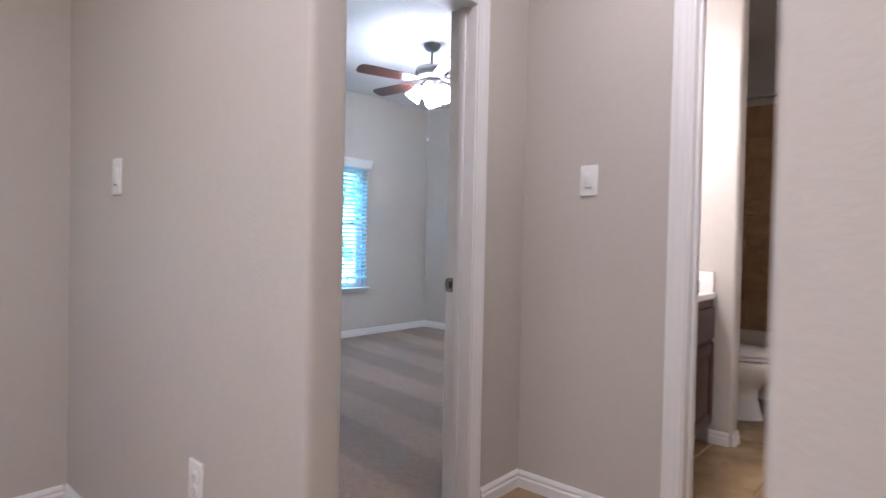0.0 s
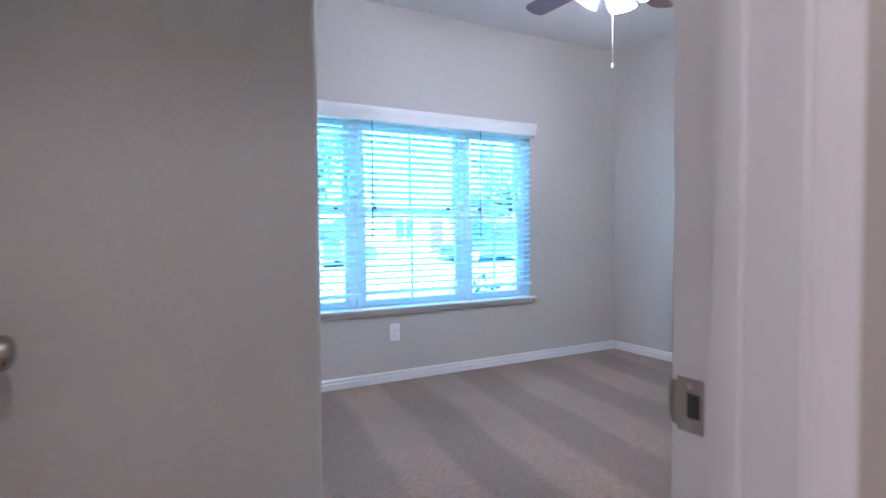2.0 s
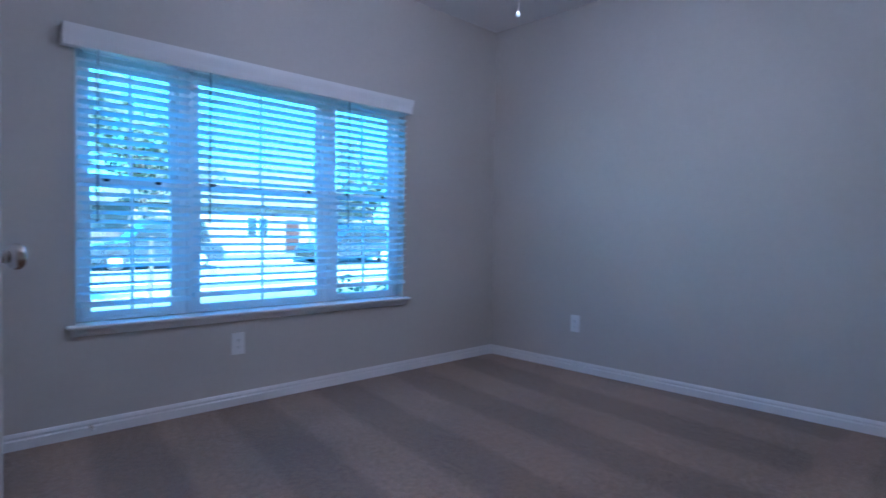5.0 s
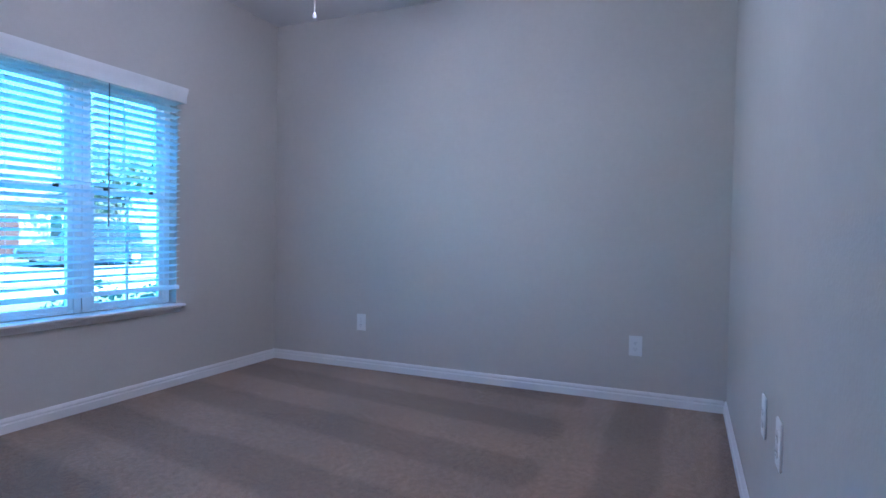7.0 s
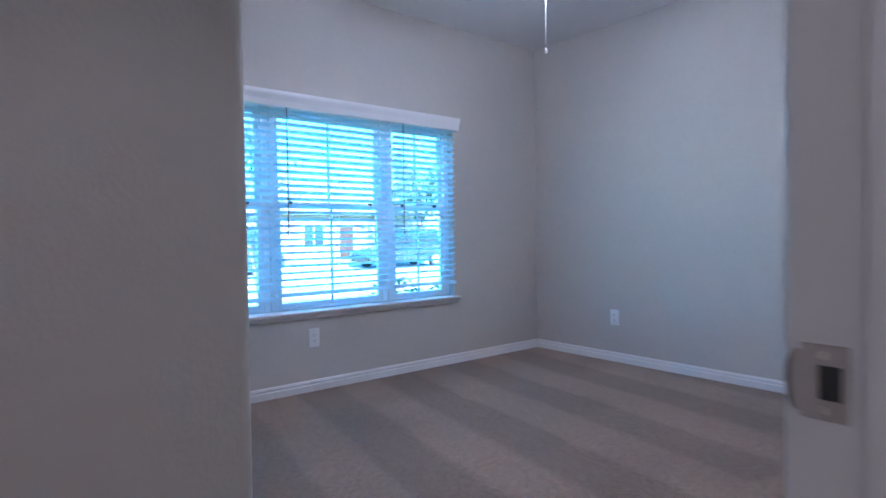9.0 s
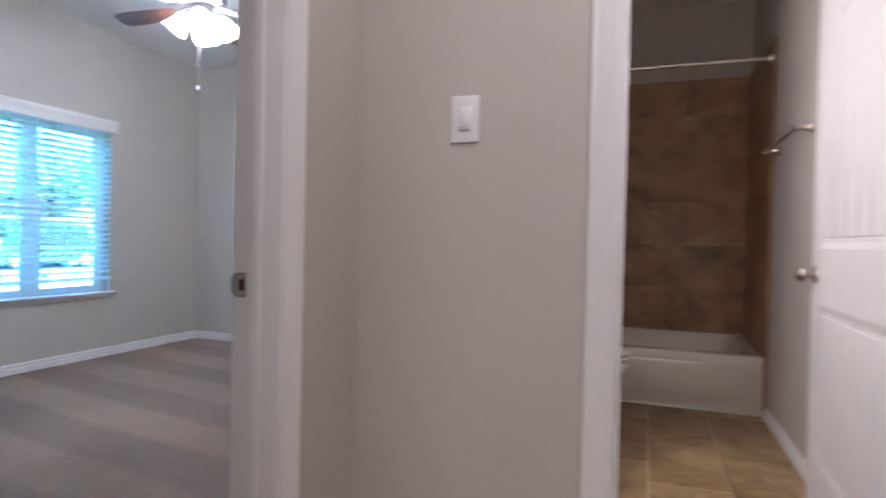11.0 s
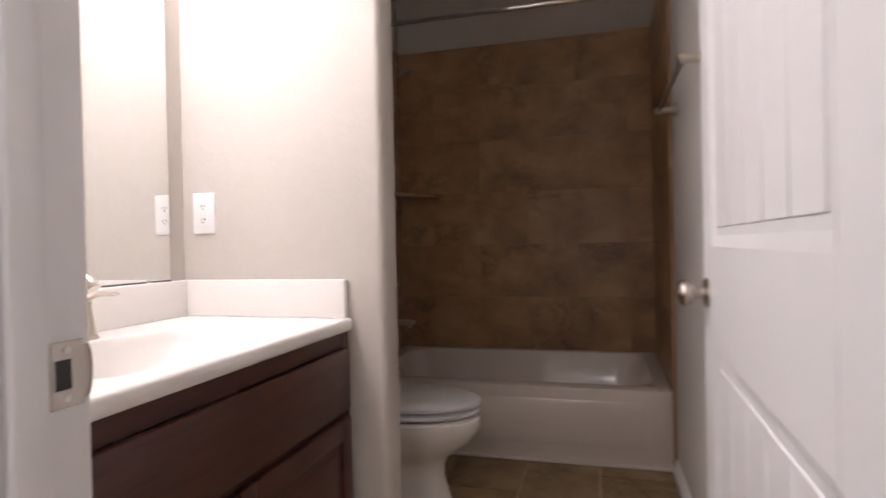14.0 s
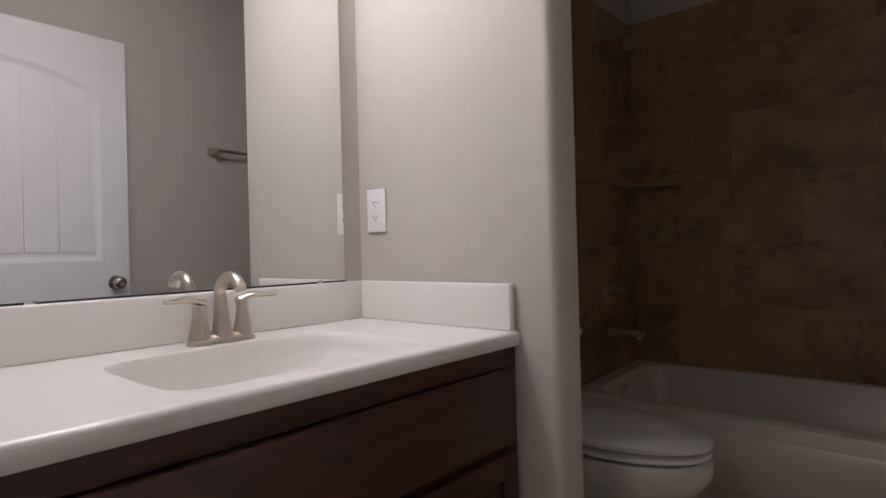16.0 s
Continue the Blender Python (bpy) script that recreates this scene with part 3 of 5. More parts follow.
def wall_plate(kind, place, turn, label):
    """Cover plate that faces local -y: an outlet, a rocker switch or a ground-fault outlet."""
    ob = base("light_switch" if kind == "switch" else "wall_outlet", place, label, "switch" if kind == "switch" else "outlet", "wall plates", turn)
    bm = bmesh.new()
    cube(bm, -0.0395, -0.007, -0.0635, 0.0395, 0.0, 0.0635, 0.004, 3)
    part("cover_plate", bm, M_PLASTIC, ob)
    if kind == "outlet":
        for dz in (-0.0195, 0.0195):
            bm = bmesh.new()
            lathe(bm, ((0.001, 0.0), (0.0175, 0.0), (0.0172, 0.0028), (0.001, 0.0030)), 24, Matrix.Translation((0, -0.0068, dz)) @ Matrix.Rotation(radians(90), 4, "X"))
            s = part("socket", bm, M_PLASTIC, ob)
            for dx, hh in ((-0.0065, 0.0045), (0.0065, 0.0036)):
                bm = bmesh.new()
                cube(bm, dx - 0.0011, -0.0102, dz + 0.002 - hh, dx + 0.0011, -0.0095, dz + 0.002 + hh)
                part("slot", bm, M_SLOT, s)
            bm = bmesh.new()
            rod(bm, (0, -0.0095, dz - 0.009), (0, -0.0102, dz - 0.009), 0.0024, seg=10)
            part("slot", bm, M_SLOT, s)
        bm = bmesh.new()
        rod(bm, (0, -0.0065, 0), (0, -0.0082, 0), 0.003, seg=10)
        part("screw", bm, M_PLASTIC, ob)
    else:
        bm = bmesh.new()
        cube(bm, -0.0168, -0.0092, -0.0335, 0.0168, -0.006, 0.0335, 0.0012, 2)
        part("insert", bm, M_PLASTIC, ob)
        if kind == "switch":
            bm = bmesh.new()
            cube(bm, -0.0148, -0.0108, -0.0205, 0.0148, -0.008, 0.031, 0.0012, 2)
            part("rocker", bm, M_PLASTIC, ob)
            bm = bmesh.new()
            cube(bm, -0.0125, -0.0105, -0.0300, 0.0125, -0.0085, -0.0262)
            part("indicator_slit", bm, M_SLIT, ob)
        else:
            for dz in (-0.0205, 0.0205):
                for dx, hh in ((-0.0062, 0.0042), (0.0062, 0.0034)):
                    bm = bmesh.new()
                    cube(bm, dx - 0.0010, -0.0100, dz + 0.002 - hh, dx + 0.0010, -0.0090, dz + 0.002 + hh)
                    part("slot", bm, M_SLOT, ob)
                bm = bmesh.new()
                rod(bm, (0, -0.0090, dz - 0.0075), (0, -0.0100, dz - 0.0075), 0.0022, seg=10)
                part("slot", bm, M_SLOT, ob)
            for dz in (-0.0042, 0.0042):
                bm = bmesh.new()
                cube(bm, -0.0085, -0.0112, dz - 0.0030, 0.0085, -0.0085, dz + 0.0030, 0.0006, 1)
                part("test_button", bm, M_PLASTIC, ob)
        for dz in (-0.0485, 0.0485):
            bm = bmesh.new()
            rod(bm, (0, -0.0060, dz), (0, -0.0078, dz), 0.0028, seg=10)
            part("screw", bm, M_PLASTIC, ob)
    return ob


wall_plate("switch", (1.70, 1.193, 1.362), -90, "white rocker light switch on the greige nook wall")
wall_plate("switch", (0.27, 2.231, 1.30), -90, "white rocker light switch on the hall wall")
wall_plate("outlet", (0.27, 1.62, 0.42), -90, "white duplex outlet low on the hall wall")
wall_plate("outlet", (2.547, 5.0, 0.359), 0, "white duplex outlet under the bedroom window")
wall_plate("outlet", (4.78, 4.167, 0.355), -90, "white duplex outlet on the bedroom side wall")
wall_plate("outlet", (4.78, 2.165, 0.357), -90, "white duplex outlet on the bedroom side wall")
wall_plate("outlet", (3.03, 1.645, 0.485), 180, "white duplex outlet beside a cable plate")
wall_plate("outlet", (2.72, 1.645, 0.50), 180, "white cover plate beside the bedroom doorway")
wall_plate("ground_fault", (2.92, 1.522, 1.163), -90, "white ground-fault outlet beside the bathroom mirror")


def door_stop_spring(place, turn):
    ob = base("door_stop", place, "small spring door stop screwed to the baseboard", "door stop", "door stops", turn)
    bm = bmesh.new()
    pts = [(0.006 * math.cos(i * 0.9), -0.004 - i * 0.0011, 0.006 * math.sin(i * 0.9)) for i in range(56)]
    tube(bm, pts, 0.0011, 5)
    rod(bm, (0, 0, 0), (0, -0.005, 0), 0.009, seg=12)
    part("spring", bm, M_NICKEL, ob)
    bm = bmesh.new()
    rod(bm, (0, -0.063, 0), (0, -0.074, 0), 0.0075, 0.0065, 12)
    part("rubber_tip", bm, M_PLASTIC, ob)


door_stop_spring((1.80, 4.986, 0.045), 0)
door_stop_spring((2.66, -1.156, 0.05), 180)

# ---------------------------------------------------------------- bedroom window, blinds


def window_unit(name, x0, x1, label):
    w = tagged(new(name), label, "window", kind="structure")
    y0, y1, zb, zt, mid = 5.06, 5.13, 0.552, 1.93, 1.255
    bm = bmesh.new()
    for a, b, c, d in ((x0, x0 + 0.045, zb, zt), (x1 - 0.045, x1, zb, zt), (x0 + 0.045, x1 - 0.045, zb, zb + 0.018), (x0 + 0.045, x1 - 0.045, zt - 0.045, zt)):
        cube(bm, a, y0, c, b, y1, d, 0.003, 1)
    part("window_frame", bm, M_VINYL, w)
    for k, (c, d, ya, yb) in enumerate(((zb + 0.018, mid + 0.02, y0 + 0.006, y0 + 0.034), (mid - 0.02, zt - 0.045, y0 + 0.036, y0 + 0.064))):
        bm = bmesh.new()
        a, b = x0 + 0.045, x1 - 0.045
        for q in ((a, c, a + 0.032, d), (b - 0.032, c, b, d), (a + 0.032, c, b - 0.032, c + 0.028), (a + 0.032, d - 0.038, b - 0.032, d)):
            cube(bm, q[0], ya, q[1], q[2], yb, q[3], 0.002, 1)
        sash = part("sash", bm, M_VINYL, w)
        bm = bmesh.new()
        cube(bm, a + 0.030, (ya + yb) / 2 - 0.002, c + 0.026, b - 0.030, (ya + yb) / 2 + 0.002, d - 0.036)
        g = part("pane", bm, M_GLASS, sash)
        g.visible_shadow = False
        bm = bmesh.new()
        ym, xm = (ya + yb) / 2, (a + b) / 2
        cube(bm, xm - 0.009, ym - 0.006, c + 0.027, xm + 0.009, ym + 0.006, d - 0.037, 0.003, 1)
        part("muntin", bm, M_VINYL, sash)
        if k == 0:
            for lx in (a + 0.10, b - 0.10):
                bm = bmesh.new()
                cube(bm, lx - 0.014, ya - 0.012, d - 0.022, lx + 0.014, ya + 0.004, d + 0.004, 0.003, 1)
                part("sash_lock", bm, M_SLOT, sash, "dark tilt latch")


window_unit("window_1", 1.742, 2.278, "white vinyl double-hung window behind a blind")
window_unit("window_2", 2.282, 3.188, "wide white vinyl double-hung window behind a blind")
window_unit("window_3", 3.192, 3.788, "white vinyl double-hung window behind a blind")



def plain_window(name, x, y0, y1, z0, z1, label):
    """Fixed vinyl window in a wall that runs along y; x: the middle of its frame."""
    w = tagged(new(name), label, "window", kind="structure")
    bm = bmesh.new()
    for ya, yb, za, zb in ((y0, y0 + 0.05, z0, z1), (y1 - 0.05, y1, z0, z1), (y0 + 0.05, y1 - 0.05, z0, z0 + 0.05), (y0 + 0.05, y1 - 0.05, z1 - 0.05, z1)):
        cube(bm, x - 0.03, ya, za, x + 0.03, yb, zb, 0.003, 1)
    part("window_frame", bm, M_VINYL, w)
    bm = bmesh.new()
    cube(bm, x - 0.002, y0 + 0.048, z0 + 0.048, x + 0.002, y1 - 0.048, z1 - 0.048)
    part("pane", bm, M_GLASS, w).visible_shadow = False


# unseen opening with a pane, added so daylight brightens the second bedroom
plain_window("window_4", 7.16, -1.90, -1.00, 0.85, 1.80, "unseen vinyl window added to let daylight into the second bedroom")
# likewise unseen: added for the cool light on the hall stub wall
plain_window("window_5", -2.26, 1.80, 2.10, 1.05, 1.60, "unseen vinyl window added to throw cool daylight into the hall")

bm = bmesh.new()
cube(bm, 1.70, 4.945, 0.529, 3.828, 5.06, 0.547, 0.006, 3)
structure("window_sill", bm, M_TRIM, "white painted window stool with rounded nose")
bm = bmesh.new()
cube(bm, 1.718, 4.982, 0.492, 3.812, 5.0, 0.529, 0.004, 2)
cube(bm, 1.718, 4.974, 0.508, 3.812, 4.982, 0.529, 0.003, 2)
structure("window_apron_trim", bm, M_TRIM, "white moulded apron under the sill")


def slat_mesh(width):
    bm = bmesh.new()
    n = 5
    up, low = [], []
    for i in range(n):
        s = i / (n - 1) - 0.5
        bow = 0.0022 * (1 - 4 * s * s)
        up.append((s * 0.050, bow + 0.0014))
        low.append((s * 0.050, bow - 0.0014))
    prof = up + low[::-1]
    loft(bm, [[(x, y, z) for y, z in prof] for x in (0, width)])
    return mesh_of("slat", bm, M_SLAT)


def blind(x0, x1, label, cords, drop=0.648):
    """Faux-wood slat blind, fully lowered, slats open."""
    b = base("window_blind", (x0, 4.985, drop), label, "blind", "bedroom window blinds")
    w = x1 - x0
    me = slat_mesh(w)
    top = 1.90 - drop
    pitch, z = 0.0440, 0.068
    while z < top - 0.022:
        s = new("slat", me)
        s.parent = b
        s.matrix_basis = pose(0, 0.002 * math.sin(z * 37), z, -18 + 1.2 * math.sin(z * 53), 0, 0)
        z += pitch
    bm = bmesh.new()
    cube(bm, 0, -0.025, 0.0, w, 0.025, 0.026, 0.004, 2)
    part("bottom_rail", bm, M_SLAT, b)
    bm = bmesh.new()
    cube(bm, 0, -0.028, top - 0.012, w, 0.028, top + 0.024, 0.003, 1)
    part("head_rail", bm, M_SLAT, b)
    for c in cords:
        for y in (-0.0265, 0.0265):
            bm = bmesh.new()
            rod(bm, (c * w, y, 0.02), (c * w, y, top), 0.0011, seg=6)
            part("ladder_cord", bm, M_SLAT, b)
    bm = bmesh.new()
    rod(bm, (0.075, -0.034, top - 0.84), (0.078, -0.032, top - 0.01), 0.0042, 0.0036, 8)
    ball(bm, (0.075, -0.034, top - 0.845), 0.007, seg=8)
    part("tilt_wand", bm, surface("smoky_wand", (0.16, 0.17, 0.19), 0.25), b, "thin clear grey tilt wand")
    return b


blind(1.748, 2.272, "white faux-wood slat blind, lowered with open slats", (0.2, 0.8), 0.632)
blind(2.288, 3.182, "wide white faux-wood slat blind, lowered with open slats", (0.12, 0.5, 0.88))
blind(3.198, 3.782, "white faux-wood slat blind, lowered with open slats", (0.2, 0.8))

val = base("blind_valance", (1.68, 5.0, 1.872), "white crown-moulded valance across the window head", "valance")
bm = bmesh.new()
prof = ((0, 0), (-0.052, 0), (-0.056, 0.008), (-0.056, 0.034), (-0.060, 0.042), (-0.064, 0.056), (-0.070, 0.066), (-0.074, 0.082), (-0.074, 0.096), (-0.060, 0.100), (-0.046, 0.096), (-0.046, 0.006), (0, 0.006))
loft(bm, [[(x, y, z) for y, z in prof] for x in (0.0, 2.135)])
part("face_board", bm, M_TRIM, val)
for x in (0.0, 2.127):
    bm = bmesh.new()
    cube(bm, x, -0.060, 0.004, x + 0.008, 0.0, 0.094, 0.002, 1)
    part("return_end", bm, M_TRIM, val)

# ---------------------------------------------------------------- ceiling fans


def ceiling_fan(place, turn, label):
    f = base("ceiling_fan", place, label, "ceiling fan", "ceiling fans", turn)
    bm = bmesh.new()
    lathe(bm, ((0.001, 0.0), (0.072, 0.0), (0.072, -0.012), (0.060, -0.034), (0.040, -0.055), (0.018, -0.062), (0.001, -0.062)), 28)
    part("canopy", bm, M_FANMETAL, f)
    bm = bmesh.new()
    rod(bm, (0, 0, -0.005), (0, 0, -0.125), 0.0125)
    part("downrod", bm, M_FANMETAL, f)
    bm = bmesh.new()
    lathe(bm, ((0.001, -0.110), (0.030, -0.112), (0.075, -0.122), (0.118, -0.135), (0.132, -0.160), (0.132, -0.195), (0.118, -0.215), (0.075, -0.228), (0.070, -0.245), (0.001, -0.246)), 36)
    for i in range(24):
        a = 2 * math.pi * i / 24
        bm2 = Matrix.Rotation(a, 4, "Z") @ Matrix.Translation((0.1325, 0, -0.178))
        bmesh.ops.create_cube(bm, size=1, matrix=bm2 @ Matrix.Diagonal((0.004, 0.008, 0.020, 1)))
    part("motor_housing", bm, M_FANMETAL, f)
    for i in range(5):
        a = Matrix.Rotation(2 * math.pi * i / 5, 4, "Z")
        bm = bmesh.new()
        for s in (-1, 1):
            tube(bm, [a @ Vector((0.085, 0.012 * s, -0.225)), a @ Vector((0.13, 0.026 * s, -0.240)), a @ Vector((0.19, 0.030 * s, -0.246)), a @ Vector((0.225, 0.012 * s, -0.246))], 0.006, 8)
        arm = part("blade_arm", bm, M_FANMETAL, f)
        bm = bmesh.new()
        tilt = Matrix.Translation((0, 0, -0.250)) @ Matrix.Rotation(radians(12), 4, "X")
        half = ((0.185, 0.045), (0.25, 0.056), (0.40, 0.064), (0.56, 0.068), (0.625, 0.066), (0.650, 0.050), (0.662, 0.020))
        outline = [(x, y) for x, y in half] + [(x, -y) for x, y in half[::-1]]
        loft(bm, [[a @ (tilt @ Vector((x, y, z))) for x, y in outline] for z in (-0.003, 0.003)])
        part("blade", bm, M_BLADE, f, "reddish brown wooden fan blade")
    bm = bmesh.new()
    lathe(bm, ((0.001, -0.244), (0.050, -0.246), (0.062, -0.262), (0.058, -0.292), (0.040, -0.312), (0.020, -0.320), (0.001, -0.322)), 28)
    part("light_kit", bm, M_FANMETAL, f)
    for i in range(4):
        a = Matrix.Rotation(2 * math.pi * (i + 0.35) / 4, 4, "Z")
        bm = bmesh.new()
        tube(bm, [a @ Vector(p) for p in ((0.045, 0, -0.285), (0.075, 0, -0.282), (0.092, 0, -0.295))], 0.011, 10)
        part("lamp_arm", bm, M_FANMETAL, f)
        bm = bmesh.new()
        m = a @ Matrix.Translation((0.090, 0, -0.290)) @ Matrix.Rotation(radians(-36), 4, "Y")
        lathe(bm, ((0.022, 0.0), (0.034, -0.012), (0.042, -0.036), (0.050, -0.070), (0.060, -0.104), (0.069, -0.124), (0.064, -0.124), (0.046, -0.082), (0.010, -0.060)), 24, m)
        part("glass_shade", bm, M_SHADE, f, "lit frosted bell glass shade")
    bm = bmesh.new()
    lathe(bm, ((0.001, -0.322), (0.036, -0.330), (0.052, -0.360), (0.056, -0.400), (0.046, -0.440), (0.026, -0.462), (0.001, -0.468)), 24)
    part("glass_bowl", bm, M_SHADE, f, "lit frosted centre glass")
    bm = bmesh.new()
    n = 46
    for i in range(n):
        ball(bm, (0.030, 0.0, -0.44 - i * 0.0070), 0.0022, seg=6)
    rod(bm, (0.030, 0, -0.44), (0.030, 0, -0.765), 0.0008, seg=5)
    part("pull_chain", bm, M_NICKEL, f)
    bm = bmesh.new()
    lathe(bm, ((0.001, -0.790), (0.007, -0.787), (0.008, -0.775), (0.004, -0.764), (0.001, -0.762)), 10, Matrix.Translation((0.030, 0, 0)))
    part("chain_fob", bm, M_PLASTIC, f)
    for c in f.children:
        if c.name.split(".")[0] not in ("canopy", "pull_chain", "chain_fob"):
            c.location.z -= 0.055
    return f


ceiling_fan((3.0, 3.30, BED_TOP), 91.7, "lit five-blade ceiling fan with brown blades and nickel motor")
ceiling_fan((4.45, -1.68, BED_TOP), 193, "lit five-blade ceiling fan with reddish brown blades, second bedroom")

# ---------------------------------------------------------------- vanity
van = base("vanity_cabinet", (1.826, 1.055, 0), "dark stained wooden vanity cabinet under a white top", "cabinet")
W_, D_, H_ = 1.088, 0.545, 0.81
bm = bmesh.new()
cube(bm, 0, 0.004, 0.10, W_, D_, 0.69)
cube(bm, 0, 0.004, 0.69, 0.02, D_, H_)
cube(bm, W_ - 0.02, 0.004, 0.69, W_, D_, H_)
cube(bm, 0, 0.065, 0.0, W_, D_, 0.10)
part("carcass", bm, M_CABINET, van)
bm = bmesh.new()
for x0, x1, z0, z1 in ((0, 0.04, 0.10, H_), (W_ - 0.04, W_, 0.10, H_), (0.04, W_ - 0.04, H_ - 0.045, H_), (0.04, W_ - 0.04, 0.10, 0.14), (0.04, W_ - 0.04, 0.565, 0.60)):
    cube(bm, x0, -0.012, z0, x1, 0.004, z1, 0.0015, 1)
part("face_frame", bm, M_CABINET, van)


def cabinet_front(name, x0, x1, z0, z1):
    bm = bmesh.new()
    y0, y1, r = -0.031, -0.0125, 0.055
    if name == "door":
        a, b, c, d = x0 + r - 0.002, x1 - r + 0.002, z0 + r - 0.002, z1 - r + 0.002
        q = 0.034
        loft(bm, [[(a, y1, c), (b, y1, c), (b, y1, d), (a, y1, d)], [(a, y0 + 0.009, c), (b, y0 + 0.009, c), (b, y0 + 0.009, d), (a, y0 + 0.009, d)],
                  [(a + q - 0.012, y0 + 0.009, c + q - 0.012), (b - q + 0.012, y0 + 0.009, c + q - 0.012), (b - q + 0.012, y0 + 0.009, d - q + 0.012), (a + q - 0.012, y0 + 0.009, d - q + 0.012)],
                  [(a + q, y0 + 0.004, c + q), (b - q, y0 + 0.004, c + q), (b - q, y0 + 0.004, d - q), (a + q, y0 + 0.004, d - q)]])
        leaf = part(name, bm, M_CABINET, van)
        for kind, a, b, c, d in (("stile", x0, x0 + r, z0, z1), ("stile", x1 - r, x1, z0, z1), ("rail", x0 + r, x1 - r, z0, z0 + r), ("rail", x0 + r, x1 - r, z1 - r, z1)):
            bm = bmesh.new()
            cube(bm, a, y0, c, b, y1, d, 0.003, 2)
            part(kind, bm, M_CABINET, leaf)
    else:
        cube(bm, x0, y0, z0, x1, y1, z1, 0.006, 2)
        part(name, bm, M_CABINET, van)


cabinet_front("drawer_front", 0.028, W_ - 0.028, 0.592, 0.765)
cabinet_front("door", 0.028, W_ / 2 - 0.003, 0.125, 0.572)
cabinet_front("door", W_ / 2 + 0.003, W_ - 0.028, 0.125, 0.572)

# one-piece top with its basin
TOPZ = 0.845


def basin_depth(x, y):
    u, v = abs(x - 2.415) / 0.278, abs(y - 1.272) / 0.180
    s = (u ** 7 + v ** 7) ** (1 / 7)
    slope = 0.20 + 0.38 * max(0.0, min(1.0, (x - 2.46) / 0.2))
    k = min(1.0, max(0.0, (1.0 - s) / slope))
    return 0.125 * (1 - (1 - k) ** 2) * min(1.0, k / 0.16)


top = base("countertop", (1.824, 1.03, 0.81), "white cultured marble vanity top with moulded rectangular basin", "countertop")
bm = bmesh.new()
NX, NY = 340, 180
x_lo, x_hi, y_lo, y_hi = 1.824, 2.917, 1.03, 1.598
nose = ((0.010, 0.0), (0.004, -0.0025), (0.0008, -0.008), (0.0, -0.016), (0.001, -0.028), (0.006, -0.035))
rows = []
for d, dz in nose[::-1]:
    rows.append([(x_lo + (x_hi - x_lo) * i / NX, y_lo + d, TOPZ + dz) for i in range(NX + 1)])
for j in range(1, NY + 1):
    y = y_lo + 0.010 + (y_hi - y_lo - 0.010) * j / NY
    rows.append([(x_lo + (x_hi - x_lo) * i / NX, y, TOPZ - basin_depth(x_lo + (x_hi - x_lo) * i / NX, y)) for i in range(NX + 1)])
rows.append([(p[0], y_hi, 0.81) for p in rows[-1]])
grid = [[bm.verts.new((p[0] - 1.824, p[1] - 1.03, p[2] - 0.81)) for p in row] for row in rows]
for a, b in zip(grid, grid[1:]):
    for i in range(NX):
        bm.faces.new((a[i], a[i + 1], b[i + 1], b[i]))
part("slab_and_basin", bm, M_MARBLE, top)
bm = bmesh.new()
cube(bm, 0.0, 0.548, 0.035, 1.093, 0.568, 0.147, 0.005, 3)
part("backsplash", bm, M_MARBLE, top)
bm = bmesh.new()
cube(bm, 1.073, 0.012, 0.035, 1.093, 0.548, 0.147, 0.005, 3)
part("side_splash", bm, M_MARBLE, top)
bm = bmesh.new()
lathe(bm, ((0.001, 0.0), (0.022, 0.0), (0.022, 0.003), (0.018, 0.004), (0.012, 0.001), (0.001, 0.001)), 20, Matrix.Translation((0.591, 0.252, -0.0895)))
part("drain", bm, M_NICKEL, top)

# faucet
fau = base("faucet", (2.425, 1.513, TOPZ), "brushed nickel two-handle centerset faucet with curved spout", "faucet")
bm = bmesh.new()
pts = []
for z, g in ((0.0, 0.0), (0.004, 0.0), (0.010, 0.003), (0.016, 0.010), (0.020, 0.016)):
    ring = []
    for i in range(32):
        a = 2 * math.pi * i / 32
        cx = 0.052 if math.cos(a) > 0 else -0.052
        ring.append((cx + (0.028 - g) * math.cos(a), (0.027 - g) * math.sin(a), z))
    pts.append(ring)
loft(bm, pts)
part("base_plate", bm, M_NICKEL, fau)
for s in (-1, 1):
    bm = bmesh.new()
    lathe(bm, ((0.001, 0.012), (0.024, 0.012), (0.023, 0.020), (0.018, 0.045), (0.0135, 0.074), (0.0145, 0.082), (0.0145, 0.088), (0.001, 0.089)), 24, Matrix.Translation((s * 0.052, 0, 0)))
    h = part("handle", bm, M_NICKEL, fau)
    bm = bmesh.new()
    rings = []
    for k in range(9):
        q = k / 8
        x = s * (0.052 - 0.012 + 0.092 * q)
        z = 0.091 + 0.013 * math.sin(min(q * 3.0, 1.57)) - 0.010 * max(0.0, q - 0.45) + 0.012 * max(0.0, q - 0.8)
        y = -0.014 * q
        wy = 0.0125 * (1 - 0.30 * q) + 0.003 * math.sin(q * 3.1)
        hz = 0.0095 * (1 - 0.55 * q)
        rings.append([(x, y + wy * math.cos(2 * math.pi * i / 14), z + hz * math.sin(2 * math.pi * i / 14)) for i in range(14)])
    loft(bm, rings)
    part("lever", bm, M_NICKEL, h)
bm = bmesh.new()
lathe(bm, ((0.001, 0.014), (0.026, 0.014), (0.022, 0.030), (0.001, 0.031)), 24)
path, rad = [], []
for i in range(7):
    q = i / 6
    path.append((0, 0.006 * q, 0.02 + 0.085 * q))
    rad.append(0.0225 - 0.0085 * q ** 0.8)
